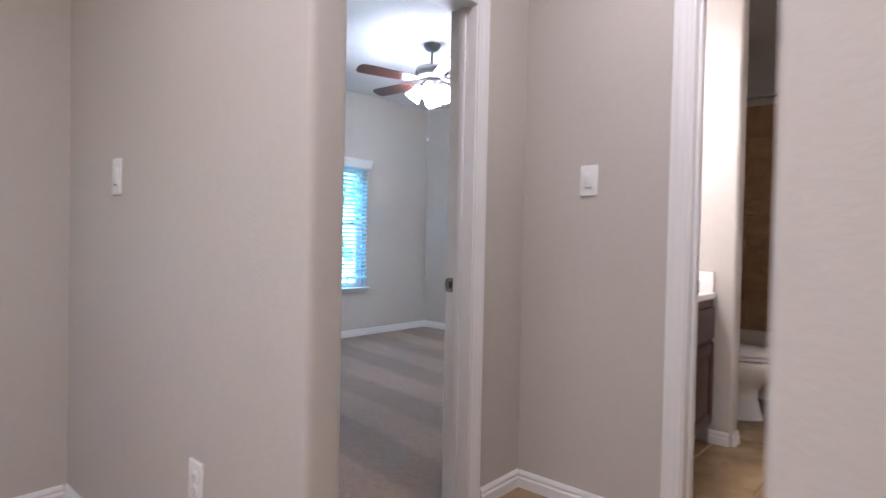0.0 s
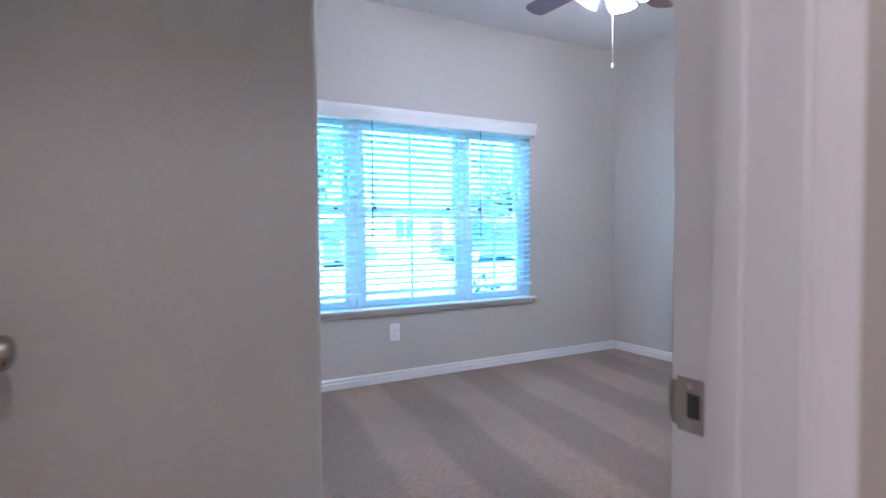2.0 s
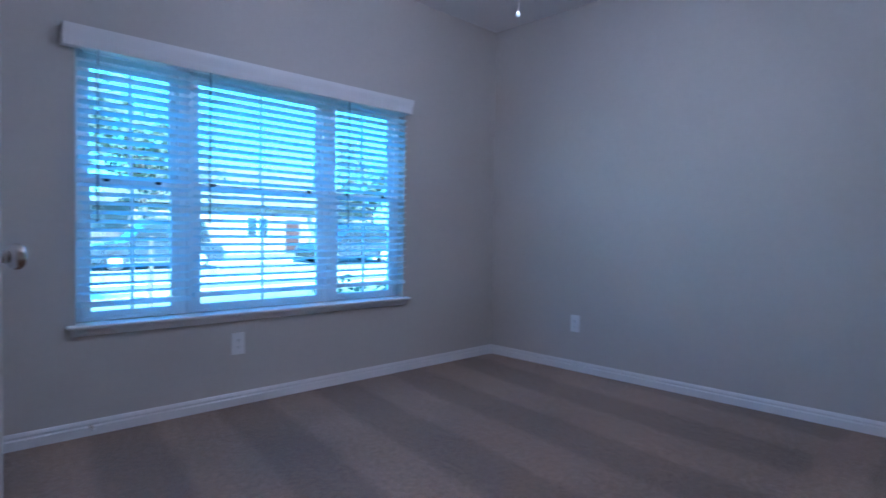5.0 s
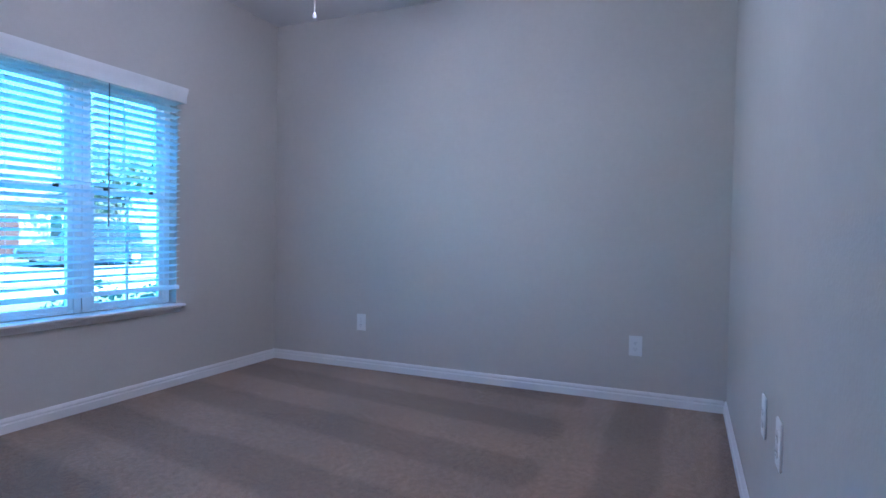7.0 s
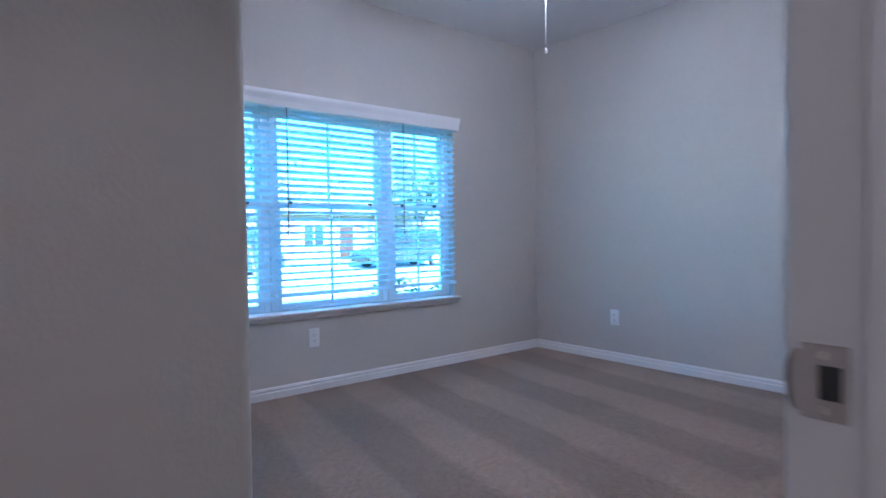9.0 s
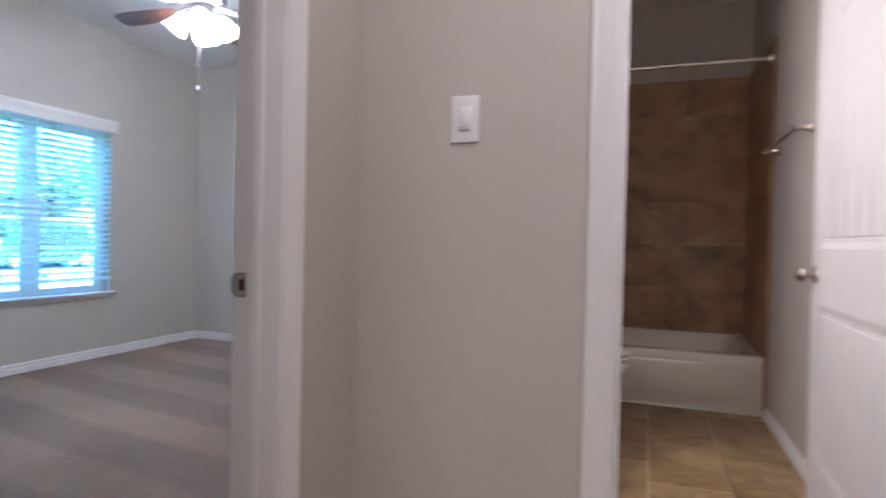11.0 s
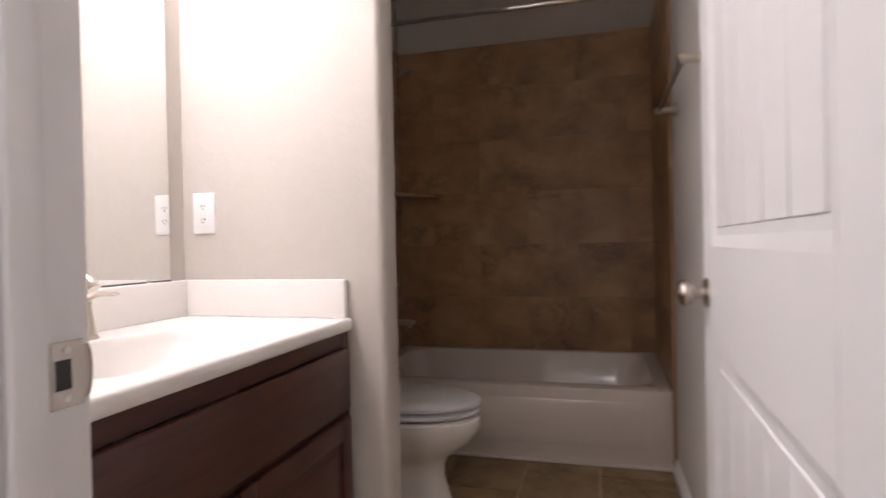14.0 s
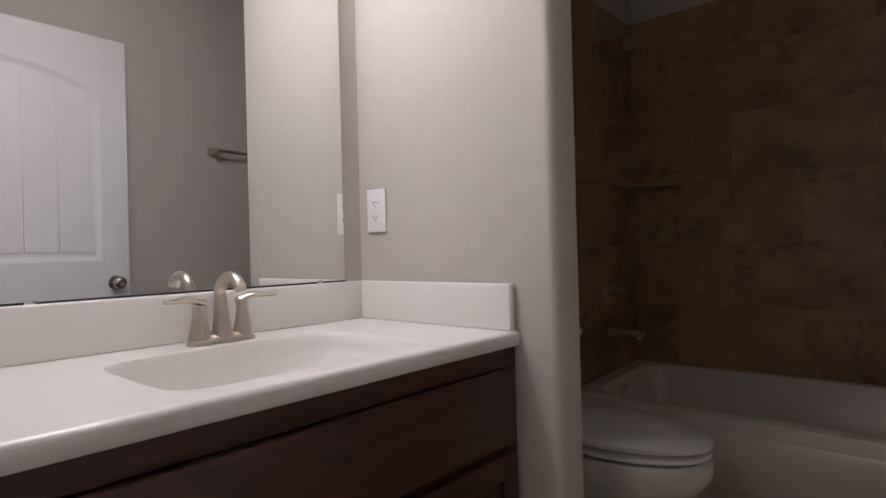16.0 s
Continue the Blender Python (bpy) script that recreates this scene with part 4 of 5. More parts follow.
for i in range(1, 13):
    a = math.pi * 0.86 * i / 12
    path.append((0, 0.006 - 0.048 * (1 - math.cos(a)), 0.105 + 0.044 * math.sin(a)))
    rad.append(0.0140 - 0.0015 * math.sin(math.pi * i / 12))
tube(bm, path, rad, 18)
part("spout", bm, M_NICKEL, fau)
bm = bmesh.new()
rod(bm, (0, 0.024, 0.015), (0, 0.024, 0.070), 0.0025, seg=8)
ball(bm, (0, 0.024, 0.073), 0.005, seg=10)
part("lift_rod", bm, M_NICKEL, fau)

# mirror
mir = base("wall_mirror", (1.86, 1.60, 0.957), "large frameless wall mirror over the vanity", "mirror")
bm = bmesh.new()
cube(bm, 0, -0.0065, 0.0, 0.99, -0.0015, 1.09, 0.0008, 1)
part("glass", bm, M_MIRROR, mir)
bm = bmesh.new()
cube(bm, 0.0005, -0.0014, 0.001, 0.9895, 0.0, 1.089)
part("backing", bm, M_SLOT, mir)
bm = bmesh.new()
cube(bm, 0.0, -0.0085, -0.0005, 0.99, -0.0066, 0.0045)
part("bottom_channel", bm, M_SLOT, mir, "thin dark channel under the mirror")
for x in (0.22, 0.90):
    bm = bmesh.new()
    cube(bm, x - 0.010, -0.009, -0.004, x + 0.010, -0.001, 0.008, 0.002, 2)
    part("clip", bm, M_CHROME, mir)

# ---------------------------------------------------------------- tub and surround


def round_rect(x0, y0, x1, y1, r, z, n=6):
    ring = []
    for cx, cy, a0 in ((x1 - r, y1 - r, 0), (x0 + r, y1 - r, 90), (x0 + r, y0 + r, 180), (x1 - r, y0 + r, 270)):
        for i in range(n + 1):
            a = radians(a0 + 90 * i / n)
            ring.append((cx + r * math.cos(a), cy + r * math.sin(a), z))
    return ring


tub = base("bathtub", (4.15, 0.031, 0), "glossy white alcove bathtub with straight apron", "bathtub")
TX, TY, TZ = 0.793, 1.557, 0.365
bm = bmesh.new()
loft(bm, [round_rect(0.010, 0, TX, TY, 0.004, 0.001), round_rect(0.010, 0, TX, TY, 0.004, 0.045), round_rect(0.0, 0, TX, TY, 0.004, 0.060),
          round_rect(0.0, 0, TX, TY, 0.004, TZ - 0.018), round_rect(0.004, 0, TX, TY, 0.006, TZ - 0.005), round_rect(0.014, 0.002, TX - 0.002, TY - 0.002, 0.010, TZ),
          round_rect(0.070, 0.075, TX - 0.045, TY - 0.075, 0.10, TZ), round_rect(0.082, 0.087, TX - 0.057, TY - 0.087, 0.10, TZ - 0.012),
          round_rect(0.105, 0.14, TX - 0.085, TY - 0.11, 0.11, 0.20), round_rect(0.135, 0.26, TX - 0.115, TY - 0.14, 0.12, 0.085),
          round_rect(0.20, 0.36, TX - 0.18, TY - 0.20, 0.09, 0.062)])
for v in bm.verts:
    if v.co.z > TZ - 0.03:
        v.co.z += 0.026 * v.co.x / TX
part("tub_body", bm, M_TUB, tub)
bm = bmesh.new()
ap = [[(p[2] * -1 + d, p[0], p[1]) for p in [(x, z, 0) for x, z, _ in round_rect(0.10 + g, 0.085 + g, TY - 0.10 - g, 0.305 - g, 0.05, 0)]] for d, g in ((0.001, 0.0), (-0.004, 0.006))]
loft(bm, ap)
part("apron_panel", bm, M_TUB, tub)
bm = bmesh.new()
cube(bm, -0.008, 0.0, 0.0005, 0.012, TY, 0.012, 0.003, 1)
part("caulk_bead", bm, M_CAULK, tub)
bm = bmesh.new()
lathe(bm, ((0.001, 0.0), (0.036, 0.0), (0.036, 0.004), (0.030, 0.010), (0.001, 0.012)), 24, Matrix.Translation((0.40, TY - 0.103, 0.300)) @ Matrix.Rotation(radians(80), 4, "X"))
part("overflow_plate", bm, M_CHROME, tub)
bm = bmesh.new()
lathe(bm, ((0.001, 0.0), (0.034, 0.0), (0.034, 0.003), (0.028, 0.004), (0.001, 0.002)), 24, Matrix.Translation((0.40, TY - 0.32, 0.0625)))
part("drain", bm, M_CHROME, tub)

# shower fittings on the tiled end wall (face at y = 1.588)
FY = 1.588
sh = base("shower_sprayer", (4.55, FY, 2.13), "brushed nickel shower head on a bent arm", "shower head")
bm = bmesh.new()
lathe(bm, ((0.001, 0.0), (0.030, 0.0), (0.028, 0.006), (0.012, 0.010), (0.001, 0.010)), 20, Matrix.Rotation(radians(90), 4, "X"))
part("flange", bm, M_NICKEL, sh)
bm = bmesh.new()
tube(bm, [(0, 0, 0), (0, -0.05, 0.004), (0, -0.09, -0.002), (0, -0.125, -0.022), (0, -0.145, -0.045)], 0.0085, 12)
part("arm", bm, M_NICKEL, sh)
bm = bmesh.new()
lathe(bm, ((0.001, 0.0), (0.012, 0.0), (0.016, -0.016), (0.022, -0.026), (0.038, -0.048), (0.040, -0.056), (0.036, -0.060), (0.001, -0.060)), 24, Matrix.Translation((0, -0.143, -0.042)) @ Matrix.Rotation(radians(-32), 4, "X"))
part("spray_head", bm, M_NICKEL, sh)

va = base("shower_valve", (4.59, FY, 0.81), "brushed nickel shower valve with lever handle", "shower valve")
bm = bmesh.new()
lathe(bm, ((0.001, 0.0), (0.078, 0.0), (0.078, 0.004), (0.068, 0.010), (0.030, 0.014), (0.026, 0.040), (0.024, 0.052), (0.001, 0.054)), 32, Matrix.Rotation(radians(90), 4, "X"))
part("escutcheon", bm, M_NICKEL, va)
bm = bmesh.new()
tube(bm, [(0, -0.045, 0), (0.03, -0.052, 0.002), (0.065, -0.058, 0.004), (0.088, -0.060, 0.003)], [0.012, 0.010, 0.008, 0.006], 12)
part("lever", bm, M_NICKEL, va)

sp = base("tub_spout", (4.59, FY, 0.592), "brushed nickel tub spout", "tub spout")
bm = bmesh.new()
rings = []
for q, half, up, low in ((0.0, 0.026, 0.024, -0.026), (0.012, 0.024, 0.023, -0.024), (0.06, 0.022, 0.021, -0.018), (0.14, 0.022, 0.019, -0.014), (0.178, 0.021, 0.017, -0.012), (0.185, 0.018, 0.011, -0.010)):
    ring = []
    for i in range(20):
        c, s = math.cos(2 * math.pi * i / 20), math.sin(2 * math.pi * i / 20)
        ring.append((half * math.copysign(abs(c) ** 0.5, c), -q, (up if s > 0 else -low) * math.copysign(abs(s) ** 0.5, s)))
    rings.append(ring)
loft(bm, rings)
part("spout_body", bm, M_NICKEL, sp)
bm = bmesh.new()
rod(bm, (0, -0.158, -0.008), (0, -0.158, -0.026), 0.013, 0.012)
part("outlet", bm, M_NICKEL, sp)

cs = base("corner_shelf", (4.943, FY, 1.355), "stone-look corner shelf in the tiled shower", "shelf")
bm = bmesh.new()
prof = [(0.0, 0.0), (-0.27, 0.0), (-0.25, -0.055), (-0.20, -0.125), (-0.125, -0.20), (-0.055, -0.25), (0.0, -0.27)]
loft(bm, [[(x, y, z) for x, y in prof] for z in (0, 0.018)])
part("shelf_board", bm, M_WTILE, cs)

rd = base("shower_rod", (4.17, 0.03, 2.19), "polished chrome straight shower curtain rod", "shower rod")
bm = bmesh.new()
rod(bm, (0, 0.004, 0), (0, 1.556, 0), 0.0127, seg=20)
part("bar", bm, M_CHROME, rd)
for y, s in ((0.0, 1), (1.558, -1)):
    bm = bmesh.new()
    rod(bm, (0, y, 0), (0, y + 0.012 * s, 0), 0.030, 0.026, 24)
    rod(bm, (0, y + 0.012 * s, 0), (0, y + 0.035 * s, 0), 0.017, 0.0165, 20)
    part("flange", bm, M_CHROME, rd)

tb = base("towel_bar", (3.25, 0.02, 1.592), "brushed nickel towel bar on the greige wall", "towel bar")
for x in (0.0, 0.70):
    bm = bmesh.new()
    lathe(bm, ((0.001, 0.0), (0.027, 0.0), (0.027, 0.006), (0.020, 0.014), (0.013, 0.030), (0.012, 0.055), (0.016, 0.062), (0.016, 0.078), (0.010, 0.084), (0.001, 0.085)), 24, Matrix.Translation((x, 0, 0)) @ Matrix.Rotation(radians(-90), 4, "X"))
    part("post", bm, M_NICKEL, tb)
bm = bmesh.new()
rod(bm, (0.0, 0.069, 0), (0.70, 0.069, 0), 0.0085, seg=16)
part("bar", bm, M_NICKEL, tb)

# toilet
toi = base("toilet", (3.585, 1.550, 0), "white two-piece toilet with closed elongated lid", "toilet")


def egg(front, back, half, z, n=36, y_mid=None):
    """Ring of a bowl outline: front and back as distances from the wall, half its width."""
    mid = y_mid if y_mid is not None else back + (front - back) * 0.42
    ring = []
    for i in range(n):
        a = 2 * math.pi * i / n
        s = math.sin(a)
        ring.append((half * math.cos(a), -(mid + (front - mid) * max(s, 0) + (mid - back) * min(s, 0)), z))
    return ring


bm = bmesh.new()
loft(bm, [egg(0.635, 0.16, 0.120, 0.001), egg(0.635, 0.16, 0.120, 0.018), egg(0.622, 0.17, 0.112, 0.05), egg(0.600, 0.17, 0.104, 0.13), egg(0.602, 0.17, 0.110, 0.18), egg(0.622, 0.17, 0.128, 0.212),
          egg(0.668, 0.17, 0.156, 0.245), egg(0.712, 0.18, 0.178, 0.280), egg(0.742, 0.19, 0.190, 0.320), egg(0.752, 0.19, 0.194, 0.352), egg(0.750, 0.19, 0.193, 0.372), egg(0.736, 0.20, 0.184, 0.381)])
part("bowl_and_pedestal", bm, M_PORCELAIN, toi)
bm = bmesh.new()
loft(bm, [egg(0.732, 0.245, 0.177, 0.389), egg(0.744, 0.24, 0.185, 0.394), egg(0.744, 0.24, 0.185, 0.404), egg(0.730, 0.245, 0.176, 0.409)])
part("seat", bm, M_PLASTIC, toi)
bm = bmesh.new()
loft(bm, [egg(0.728, 0.235, 0.175, 0.418), egg(0.748, 0.23, 0.187, 0.423), egg(0.752, 0.23, 0.189, 0.436), egg(0.728, 0.245, 0.174, 0.448), egg(0.62, 0.30, 0.11, 0.453)])
part("lid", bm, M_PLASTIC, toi)
bm = bmesh.new()
for x in (-0.075, 0.075):
    cube(bm, x - 0.022, -0.262, 0.384, x + 0.022, -0.228, 0.425, 0.006, 2)
part("seat_hinge", bm, M_PLASTIC, toi)
bm = bmesh.new()
loft(bm, [round_rect(-0.19, -0.205, 0.19, -0.020, 0.035, 0.36), round_rect(-0.205, -0.212, 0.205, -0.016, 0.035, 0.42), round_rect(-0.215, -0.218, 0.215, -0.014, 0.035, 0.70)])
tank = part("tank", bm, M_PORCELAIN, toi)
bm = bmesh.new()
loft(bm, [round_rect(-0.225, -0.228, 0.225, -0.010, 0.035, 0.702), round_rect(-0.228, -0.231, 0.228, -0.008, 0.035, 0.722), round_rect(-0.215, -0.222, 0.215, -0.014, 0.035, 0.735)])
part("tank_lid", bm, M_PORCELAIN, toi)
bm = bmesh.new()
tube(bm, [(-0.16, -0.214, 0.645), (-0.16, -0.235, 0.645), (-0.10, -0.240, 0.640)], 0.007, 10)
part("flush_lever", bm, M_CHROME, tank)

# ---------------------------------------------------------------- outside the window
M_GRASS = surface("lawn", (0.12, 0.135, 0.082), 0.95, bump=(40, 0.6, 0.03), vary=(0.5, 0.25), fine=(14, 0.3))
M_ROAD = surface("street", (0.20, 0.20, 0.195), 0.9, bump=(60, 0.3, 0.01), vary=(0.4, 0.1), fine=(30, 0.12))
M_CONC = surface("concrete_walk", (0.52, 0.51, 0.48), 0.85, bump=(50, 0.2, 0.005), vary=(0.7, 0.08))
M_BARK = surface("bark", (0.11, 0.085, 0.065), 0.9, bump=(20, 0.6, 0.03), vary=(5, 0.2))
M_LEAF = surface("leaves", (0.11, 0.13, 0.085), 0.7, vary=(2.0, 0.35), fine=(9, 0.3))
_t = M_LEAF.node_tree
_tr = _t.nodes.new("ShaderNodeBsdfTranslucent")
_tr.inputs[0].default_value = (0.16, 0.19, 0.10, 1)
_mx = _t.nodes.new("ShaderNodeMixShader")
_mx.inputs[0].default_value = 0.5
link(_t.nodes["Principled BSDF"].outputs[0], _mx.inputs[1])
link(_tr.outputs[0], _mx.inputs[2])
link(_mx.outputs[0], _t.nodes["Material Output"].inputs[0])
M_BRICK = surface("far_brick", (0.33, 0.24, 0.19), 0.9, vary=(1.2, 0.1), fine=(8, 0.12))
M_ROOF = surface("far_shingles", (0.12, 0.11, 0.10), 0.9, vary=(1.5, 0.1), fine=(6, 0.15))
M_CARW = surface("silver_car_paint", (0.62, 0.63, 0.64), 0.25, metal=0.3, coat=0.6)
M_CARD = surface("dark_car_paint", (0.03, 0.035, 0.04), 0.25, coat=0.6)
M_CARG = surface("car_glass", (0.02, 0.025, 0.03), 0.05, coat=0.5)
M_TYRE = surface("tyre_rubber", (0.02, 0.02, 0.02), 0.8)

bm = bmesh.new()
cube(bm, -900, -900, -0.55, 900, 900, -0.42)
tagged(part("ground", bm, M_GRASS), "mown green front lawn", kind="structure")
bm = bmesh.new()
cube(bm, -300, 17.5, -0.418, 300, 25.5, -0.405)
tagged(part("road", bm, M_ROAD), "grey residential street", kind="structure")
bm = bmesh.new()
cube(bm, -300, 14.2, -0.418, 300, 15.5, -0.385, 0.01, 1)
tagged(part("pavement", bm, M_CONC), "pale concrete pavement", kind="structure")
bm = bmesh.new()
cube(bm, -300, 17.3, -0.418, 300, 17.5, -0.30, 0.02, 1)
cube(bm, -300, 25.5, -0.418, 300, 25.7, -0.30, 0.02, 1)
tagged(part("kerb_trim", bm, M_CONC), "concrete kerbs of the street", kind="structure")


def tree(place, height, spread, seed, label):
    rnd = random.Random(seed)
    t = base("tree", place, label, "tree", "street trees")
    bm = bmesh.new()
    trunk = [(0.10 * math.sin(i), 0.08 * math.cos(i * 1.7), height * 0.55 * i / 6) for i in range(7)]
    tube(bm, trunk, [0.022 * height * (1 - 0.09 * i) for i in range(7)], 10)
    tips = []
    for i in range(9):
        a, s = rnd.uniform(0, 6.28), rnd.uniform(0.35, 1.0)
        z0 = height * rnd.uniform(0.28, 0.54)
        end = Vector((spread * s * math.cos(a), spread * s * math.sin(a), z0 + height * rnd.uniform(0.10, 0.42)))
        mid = Vector((end.x * 0.45, end.y * 0.45, z0 + (end.z - z0) * 0.65))
        tube(bm, [(0, 0, z0), mid, end], [0.009 * height, 0.006 * height, 0.002 * height], 7)
        tips += [mid, end]
    part("trunk", bm, M_BARK, t)
    verts, faces = [], []
    for k in range(3000):
        c = rnd.choice(tips) + Vector((rnd.gauss(0, spread * 0.24), rnd.gauss(0, spread * 0.24), rnd.gauss(0, height * 0.075)))
        u = Vector((rnd.gauss(0, 1), rnd.gauss(0, 1), rnd.gauss(0, 1))).normalized()
        v = u.orthogonal().normalized()
        s = rnd.uniform(0.09, 0.24)
        n = len(verts)
        verts += [c - u * s, c + v * s * 0.45, c + u * s, c - v * s * 0.45]
        faces.append((n, n + 1, n + 2, n + 3))
    me = bpy.data.meshes.new("crown")
    me.from_pydata(verts, [], faces)
    me.materials.append(M_LEAF)
    crown = new("crown", me)
    crown.parent = t
    return t


tree((-1.5, 21.0 + 6.5, -0.42), 8.5, 3.4, 3, "broad leafy shade tree beyond the street")
tree((4.4, 30.5, -0.42), 9.5, 3.8, 5, "tall leafy shade tree beyond the street")
tree((9.0, 29.0, -0.42), 8.5, 3.3, 8, "leafy shade tree beyond the street")
tree((1.6, 12.4, -0.42), 4.6, 1.5, 11, "young leafy tree on the lawn")
tree((23.0, 31.0, -0.42), 7.5, 3.0, 13, "leafy shade tree beyond the street")
tree((-9.0, 30.0, -0.42), 9.0, 3.6, 17, "leafy shade tree beyond the street")


def stake(place, lean):
    ob = base("tree_stake", place, "dark timber stake beside a young tree", "stake", "tree stakes")
    bm = bmesh.new()
    rod(bm, (0, 0, 0), (lean, 0, 1.35), 0.035, 0.03, 8)
    part("post", bm, M_BARK, ob)


stake((3.45, 9.6, -0.42), 0.02)
stake((4.15, 9.9, -0.42), -0.25)
stake((1.2, 12.0, -0.42), 0.05)


def shrub(place, r, seed):
    rnd = random.Random(seed)
    ob = base("shrub", place, "small leafy shrub in the front bed", "shrub", "front shrubs")
    verts, faces = [], []
    for k in range(900):
        a, e = rnd.uniform(0, 6.28), math.asin(rnd.uniform(0, 1))
        q = r * rnd.uniform(0.3, 1.0) ** 0.5
        c = Vector((q * math.cos(a) * math.cos(e), q * math.sin(a) * math.cos(e), 0.05 + 1.5 * q * math.sin(e)))
        u = Vector((rnd.gauss(0, 1), rnd.gauss(0, 1), rnd.gauss(0, 1))).normalized()
        v = u.orthogonal().normalized()
        s = rnd.uniform(0.025, 0.06)
        n = len(verts)
        verts += [c - u * s, c + v * s * 0.5, c + u * s, c - v * s * 0.5]
        faces.append((n, n + 1, n + 2, n + 3))
    me = bpy.data.meshes.new("foliage")
    me.from_pydata(verts, [], faces)
    me.materials.append(M_LEAF)
    f = new("foliage", me)
    f.parent = ob
    bm = bmesh.new()
    tube(bm, [(0, 0, 0), (0.02, 0, 0.3 * r), (0, 0.02, 0.9 * r)], [0.03, 0.02, 0.01], 6)
    part("stem", bm, M_BARK, ob)


shrub((4.75, 7.2, -0.42), 0.62, 4)
shrub((5.9, 7.6, -0.42), 0.55, 6)


def car(place, turn, paint, high, label):
    c = base("parked_car", place, label, "car", "parked cars", turn)
    bm = bmesh.new()
    rings = []
    for y, w in ((-0.90, 0.0), (-0.84, 0.08), (0.84, 0.08), (0.90, 0.0)):
        rings.append([(x, y, z) for x, z in ((-2.3 + w, 0.28), (-2.35 + w, 0.62), (-2.2 + w, 0.86), (-1.2, 0.95), (1.1, 0.95), (2.15 - w, 0.80), (2.3 - w, 0.60), (2.28 - w, 0.28))])
    loft(bm, rings)
    part("body", bm, paint, c)
    bm = bmesh.new()
    r0 = [(-1.9 if high else -1.55, 0.95), (-1.65 if high else -0.95, high or 1.42), (0.15, high or 1.44), (1.0, 0.95)]
    loft(bm, [[(x, y, z) for x, z in r0] for y in (-0.74, 0.74)])
    part("cabin_glass", bm, M_CARG, c)
    bm = bmesh.new()
    zt = high or 1.43
    cube(bm, -1.62 if high else -0.93, -0.70, zt - 0.01, 0.15, 0.70, zt + 0.04, 0.02, 2)
    for x in (-1.0, -0.25):
        cube(bm, x - 0.05, -0.755, 0.95, x + 0.05, 0.755, zt, 0.01, 1)
    part("roof", bm, paint, c)
    for x in (-1.4, 1.4):
        for y in (-0.86, 0.86):
            bm = bmesh.new()
            rod(bm, (x, y - 0.11, 0.33), (x, y + 0.11, 0.33), 0.33, seg=24)
            w = part("tyre", bm, M_TYRE, c)
            bm = bmesh.new()
            rod(bm, (x, y - 0.118, 0.33), (x, y + 0.118, 0.33), 0.21, seg=20)
            part("rim", bm, M_CARW, w)


car((-3.6, 16.4, -0.40), 4, M_CARW, 0, "silver parked car on the drive")
car((7.8, 24.0, -0.40), 180, M_CARD, 1.75, "dark parked sport utility car at the far kerb")
car((16.5, 24.2, -0.40), 180, M_CARD, 1.75, "dark parked sport utility car at the far kerb")


def house(x0, x1, y, label):
    h = base("house", ((x0 + x1) / 2, y, -0.42), label, "house", "houses across the street")
    w = (x1 - x0) / 2
    bm = bmesh.new()
    cube(bm, -w, 0, 0, w, 9, 2.9)
    part("wall", bm, M_BRICK, h)
    bm = bmesh.new()
    loft(bm, [[(-w - 0.4, -0.4, 2.9), (w + 0.4, -0.4, 2.9), (w + 0.4, 9.4, 2.9), (-w - 0.4, 9.4, 2.9)], [(-w + 2.5, 4.3, 5.6), (w - 2.5, 4.3, 5.6), (w - 2.5, 4.7, 5.6), (-w + 2.5, 4.7, 5.6)]])
    part("roof", bm, M_ROOF, h)
    for x in (-w * 0.62, -w * 0.1, w * 0.55):
        bm = bmesh.new()
        cube(bm, x - 0.75, -0.05, 0.9, x + 0.75, 0.02, 2.3, 0.02, 1)
        win = part("window", bm, M_TRIM, h)
        for dx in (-0.36, 0.36):
            bm = bmesh.new()
            cube(bm, x + dx - 0.32, -0.07, 0.98, x + dx + 0.32, -0.04, 2.22)
            part("pane", bm, M_CARG, win)
    bm = bmesh.new()
    cube(bm, w * 0.2 - 0.5, -0.06, 0.0, w * 0.2 + 0.5, 0.02, 2.15, 0.02, 1)
    part("front_door", bm, M_CABINET, h)


house(-9, 7, 34, "single-storey brick house across the street")
house(10, 26, 35, "single-storey brick house across the street")

# ---------------------------------------------------------------- tiles, last
FLOOR = bpy.data.objects["floor"]
rnd = random.Random(7)


def tile_mesh(a, b, c, name, m):
    """A ceramic tile a x b, c thick, with eased edges."""
    bm = bmesh.new()
    e = 0.0022
    loft(bm, [[(0, 0, 0), (a, 0, 0), (a, b, 0), (0, b, 0)], [(0, 0, c - e), (a, 0, c - e), (a, b, c - e), (0, b, c - e)], [(e, e, c), (a - e, e, c), (a - e, b - e, c), (e, b - e, c)]])
    return mesh_of(name, bm, m, smooth=False)


cache = {}


def tile(parent, m, a, b, c, material):
    key = (round(a, 3), round(b, 3), material.name)
    if key not in cache:
        cache[key] = tile_mesh(a, b, c, "tile", material)
    o = new("tile", cache[key])
    o.parent = parent
    o.matrix_basis = parent.matrix_world.inverted() @ m
    return o


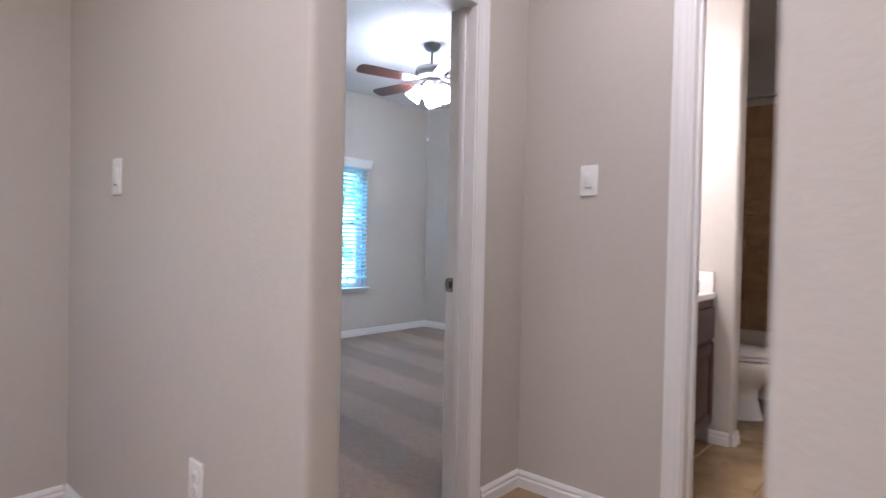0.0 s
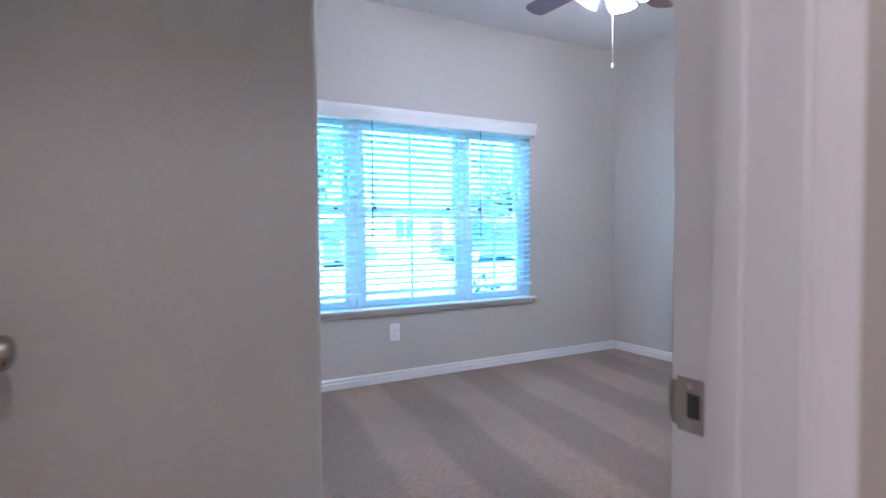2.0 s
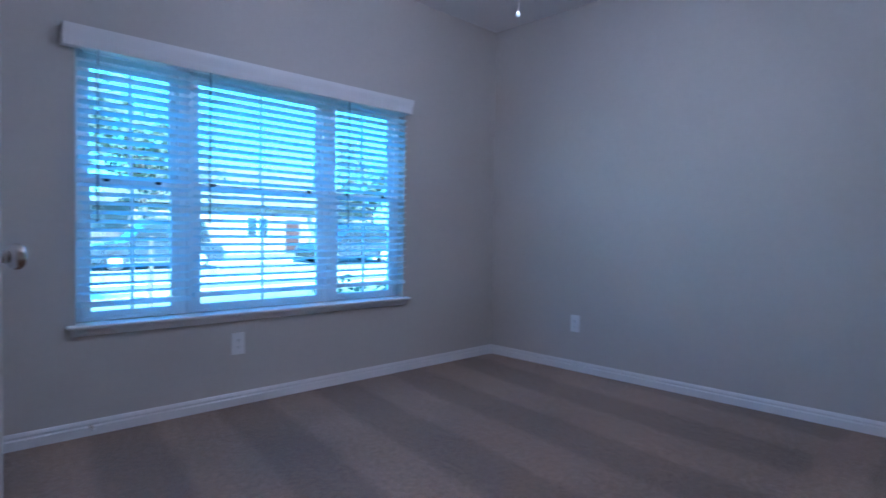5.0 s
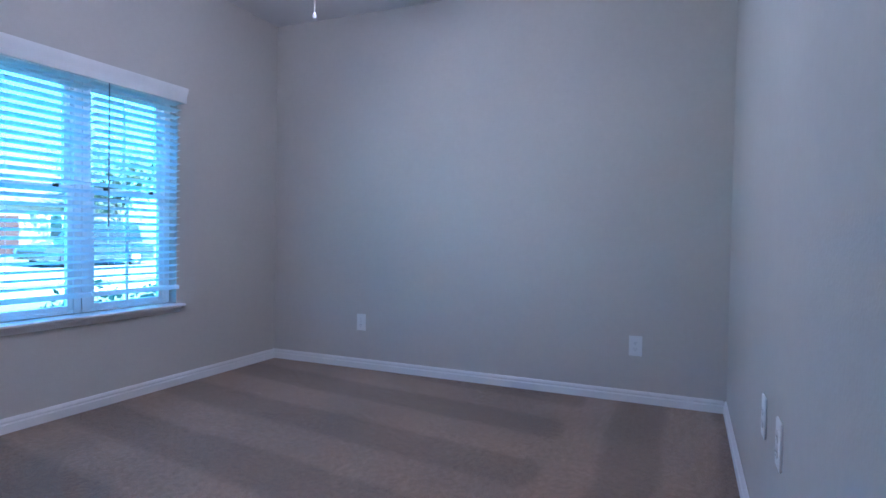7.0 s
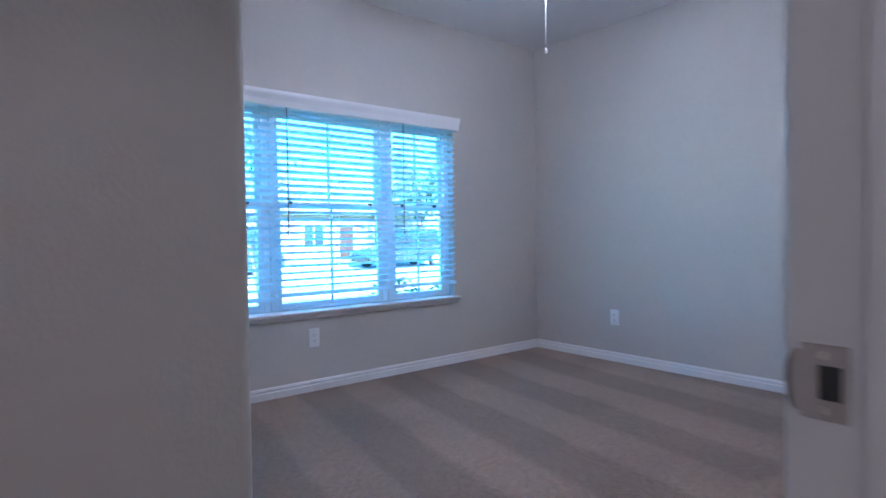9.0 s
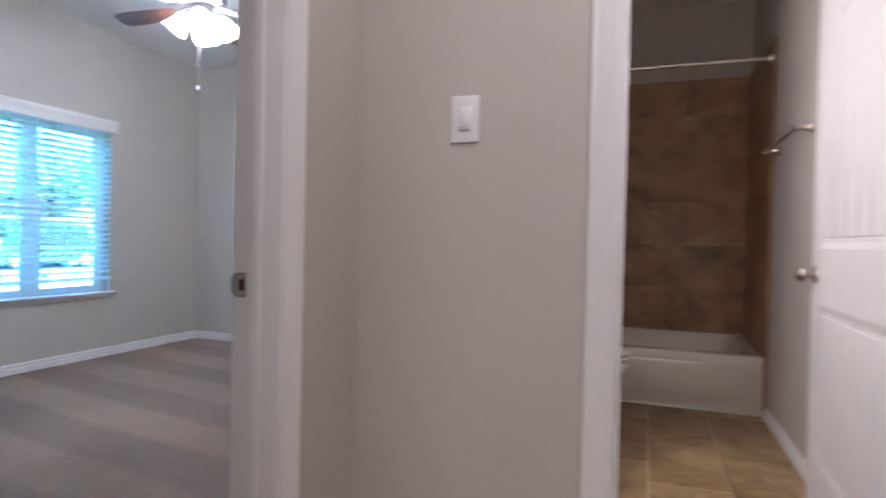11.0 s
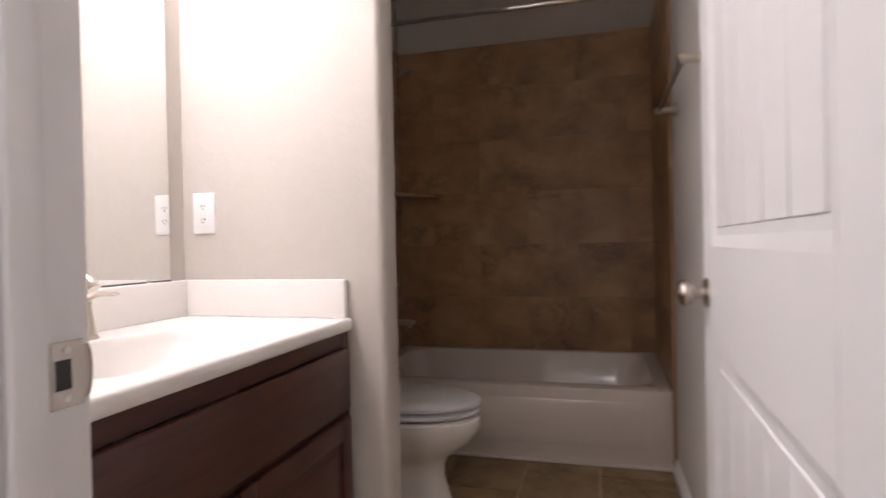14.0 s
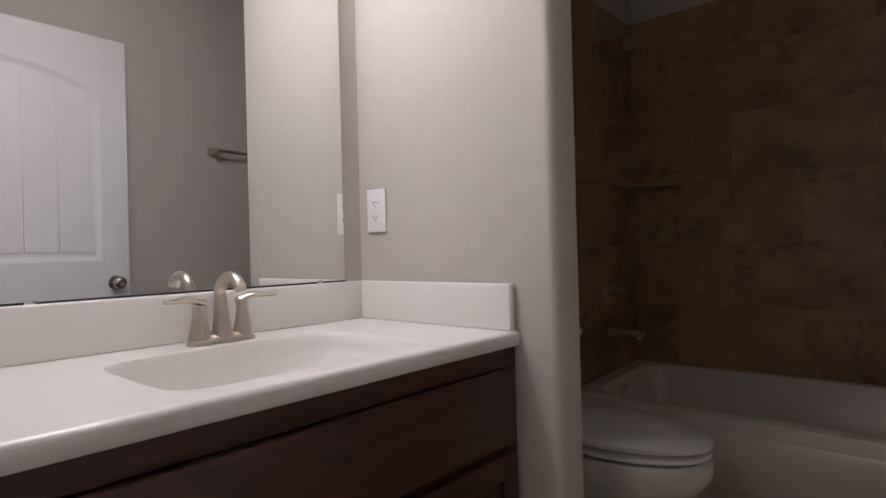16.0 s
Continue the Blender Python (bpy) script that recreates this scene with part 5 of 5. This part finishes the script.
TW, TL, JOINT = 0.3365, 0.693, 0.007
regions = ((1.76, 0.02, 4.150, 1.60), (0.40, -1.17, 1.76, 1.570), (-2.20, -1.60, 0.40, 2.76))
for rx0, ry0, rx1, ry1 in regions:
    k0 = math.floor((ry0 - 0.353) / TW)
    for k in range(k0, k0 + 18):
        y0, y1 = max(ry0, 0.353 + k * TW), min(ry1, 0.353 + (k + 1) * TW)
        if y1 - y0 < 0.012:
            continue
        start = 3.571 + 0.231 * k
        n0 = math.floor((rx0 - start) / TL)
        for n in range(n0, n0 + 9):
            x0, x1 = max(rx0, start + n * TL), min(rx1, start + (n + 1) * TL)
            if x1 - x0 < 0.012:
                continue
            tile(FLOOR, pose(x0 + JOINT / 2, y0 + JOINT / 2, -0.0119 + rnd.uniform(0, 0.0006)), x1 - x0 - JOINT, y1 - y0 - JOINT, 0.0112, M_FTILE)

ROWS = [0.392, 0.715, 1.042, 1.372, 1.700, 2.026, 2.300]
for wname, length, m0 in (("wall_bath_east", 1.57, (4.957, 0.02)), ("wall_bath_north", 0.84, (4.11, 1.60)), ("wall_bath_south", 0.84, (4.105, 0.02))):
    host = bpy.data.objects[wname]
    bm = bmesh.new()
    if wname == "wall_bath_east":
        cube(bm, 4.9448, 0.02, 0.30, 4.9575, 1.60, 2.298)
    elif wname == "wall_bath_north":
        cube(bm, 4.112, 1.5878, 0.0, 4.951, 1.6005, 2.298)
    else:
        cube(bm, 4.107, 0.0195, 0.0, 4.951, 0.0322, 2.298)
    part("grout_bed", bm, M_WGROUT, host)
    for r, (z0, z1) in enumerate(zip(ROWS, ROWS[1:])):
        wid = 0.600
        off = 0.463 - 0.02 + (0.30 if r % 2 == 0 else 0.0) - 2 * wid
        cells = []
        u = off
        while u < length:
            a, b = max(0.0, u), min(length, u + wid)
            if b - a > 0.015:
                cells.append((a, b))
            u += wid
        for a, b in cells:
            g = 0.0012
            w_, h_ = b - a - g, z1 - z0 - g
            if wname == "wall_bath_east":
                m = Matrix.Translation((4.9515, 0.022 + b, z0)) @ Matrix(((0, 0, -1, 0), (-1, 0, 0, 0), (0, 1, 0, 0), (0, 0, 0, 1)))
            elif wname == "wall_bath_north":
                m = Matrix.Translation((4.106 + a, 1.5945, z0)) @ Matrix(((1, 0, 0, 0), (0, 0, -1, 0), (0, 1, 0, 0), (0, 0, 0, 1)))
            else:
                m = Matrix.Translation((4.101 + b, 0.0255, z0)) @ Matrix(((-1, 0, 0, 0), (0, 0, 1, 0), (0, 1, 0, 0), (0, 0, 0, 1)))
            tile(host, m, w_, h_, 0.0078, M_WTILE)
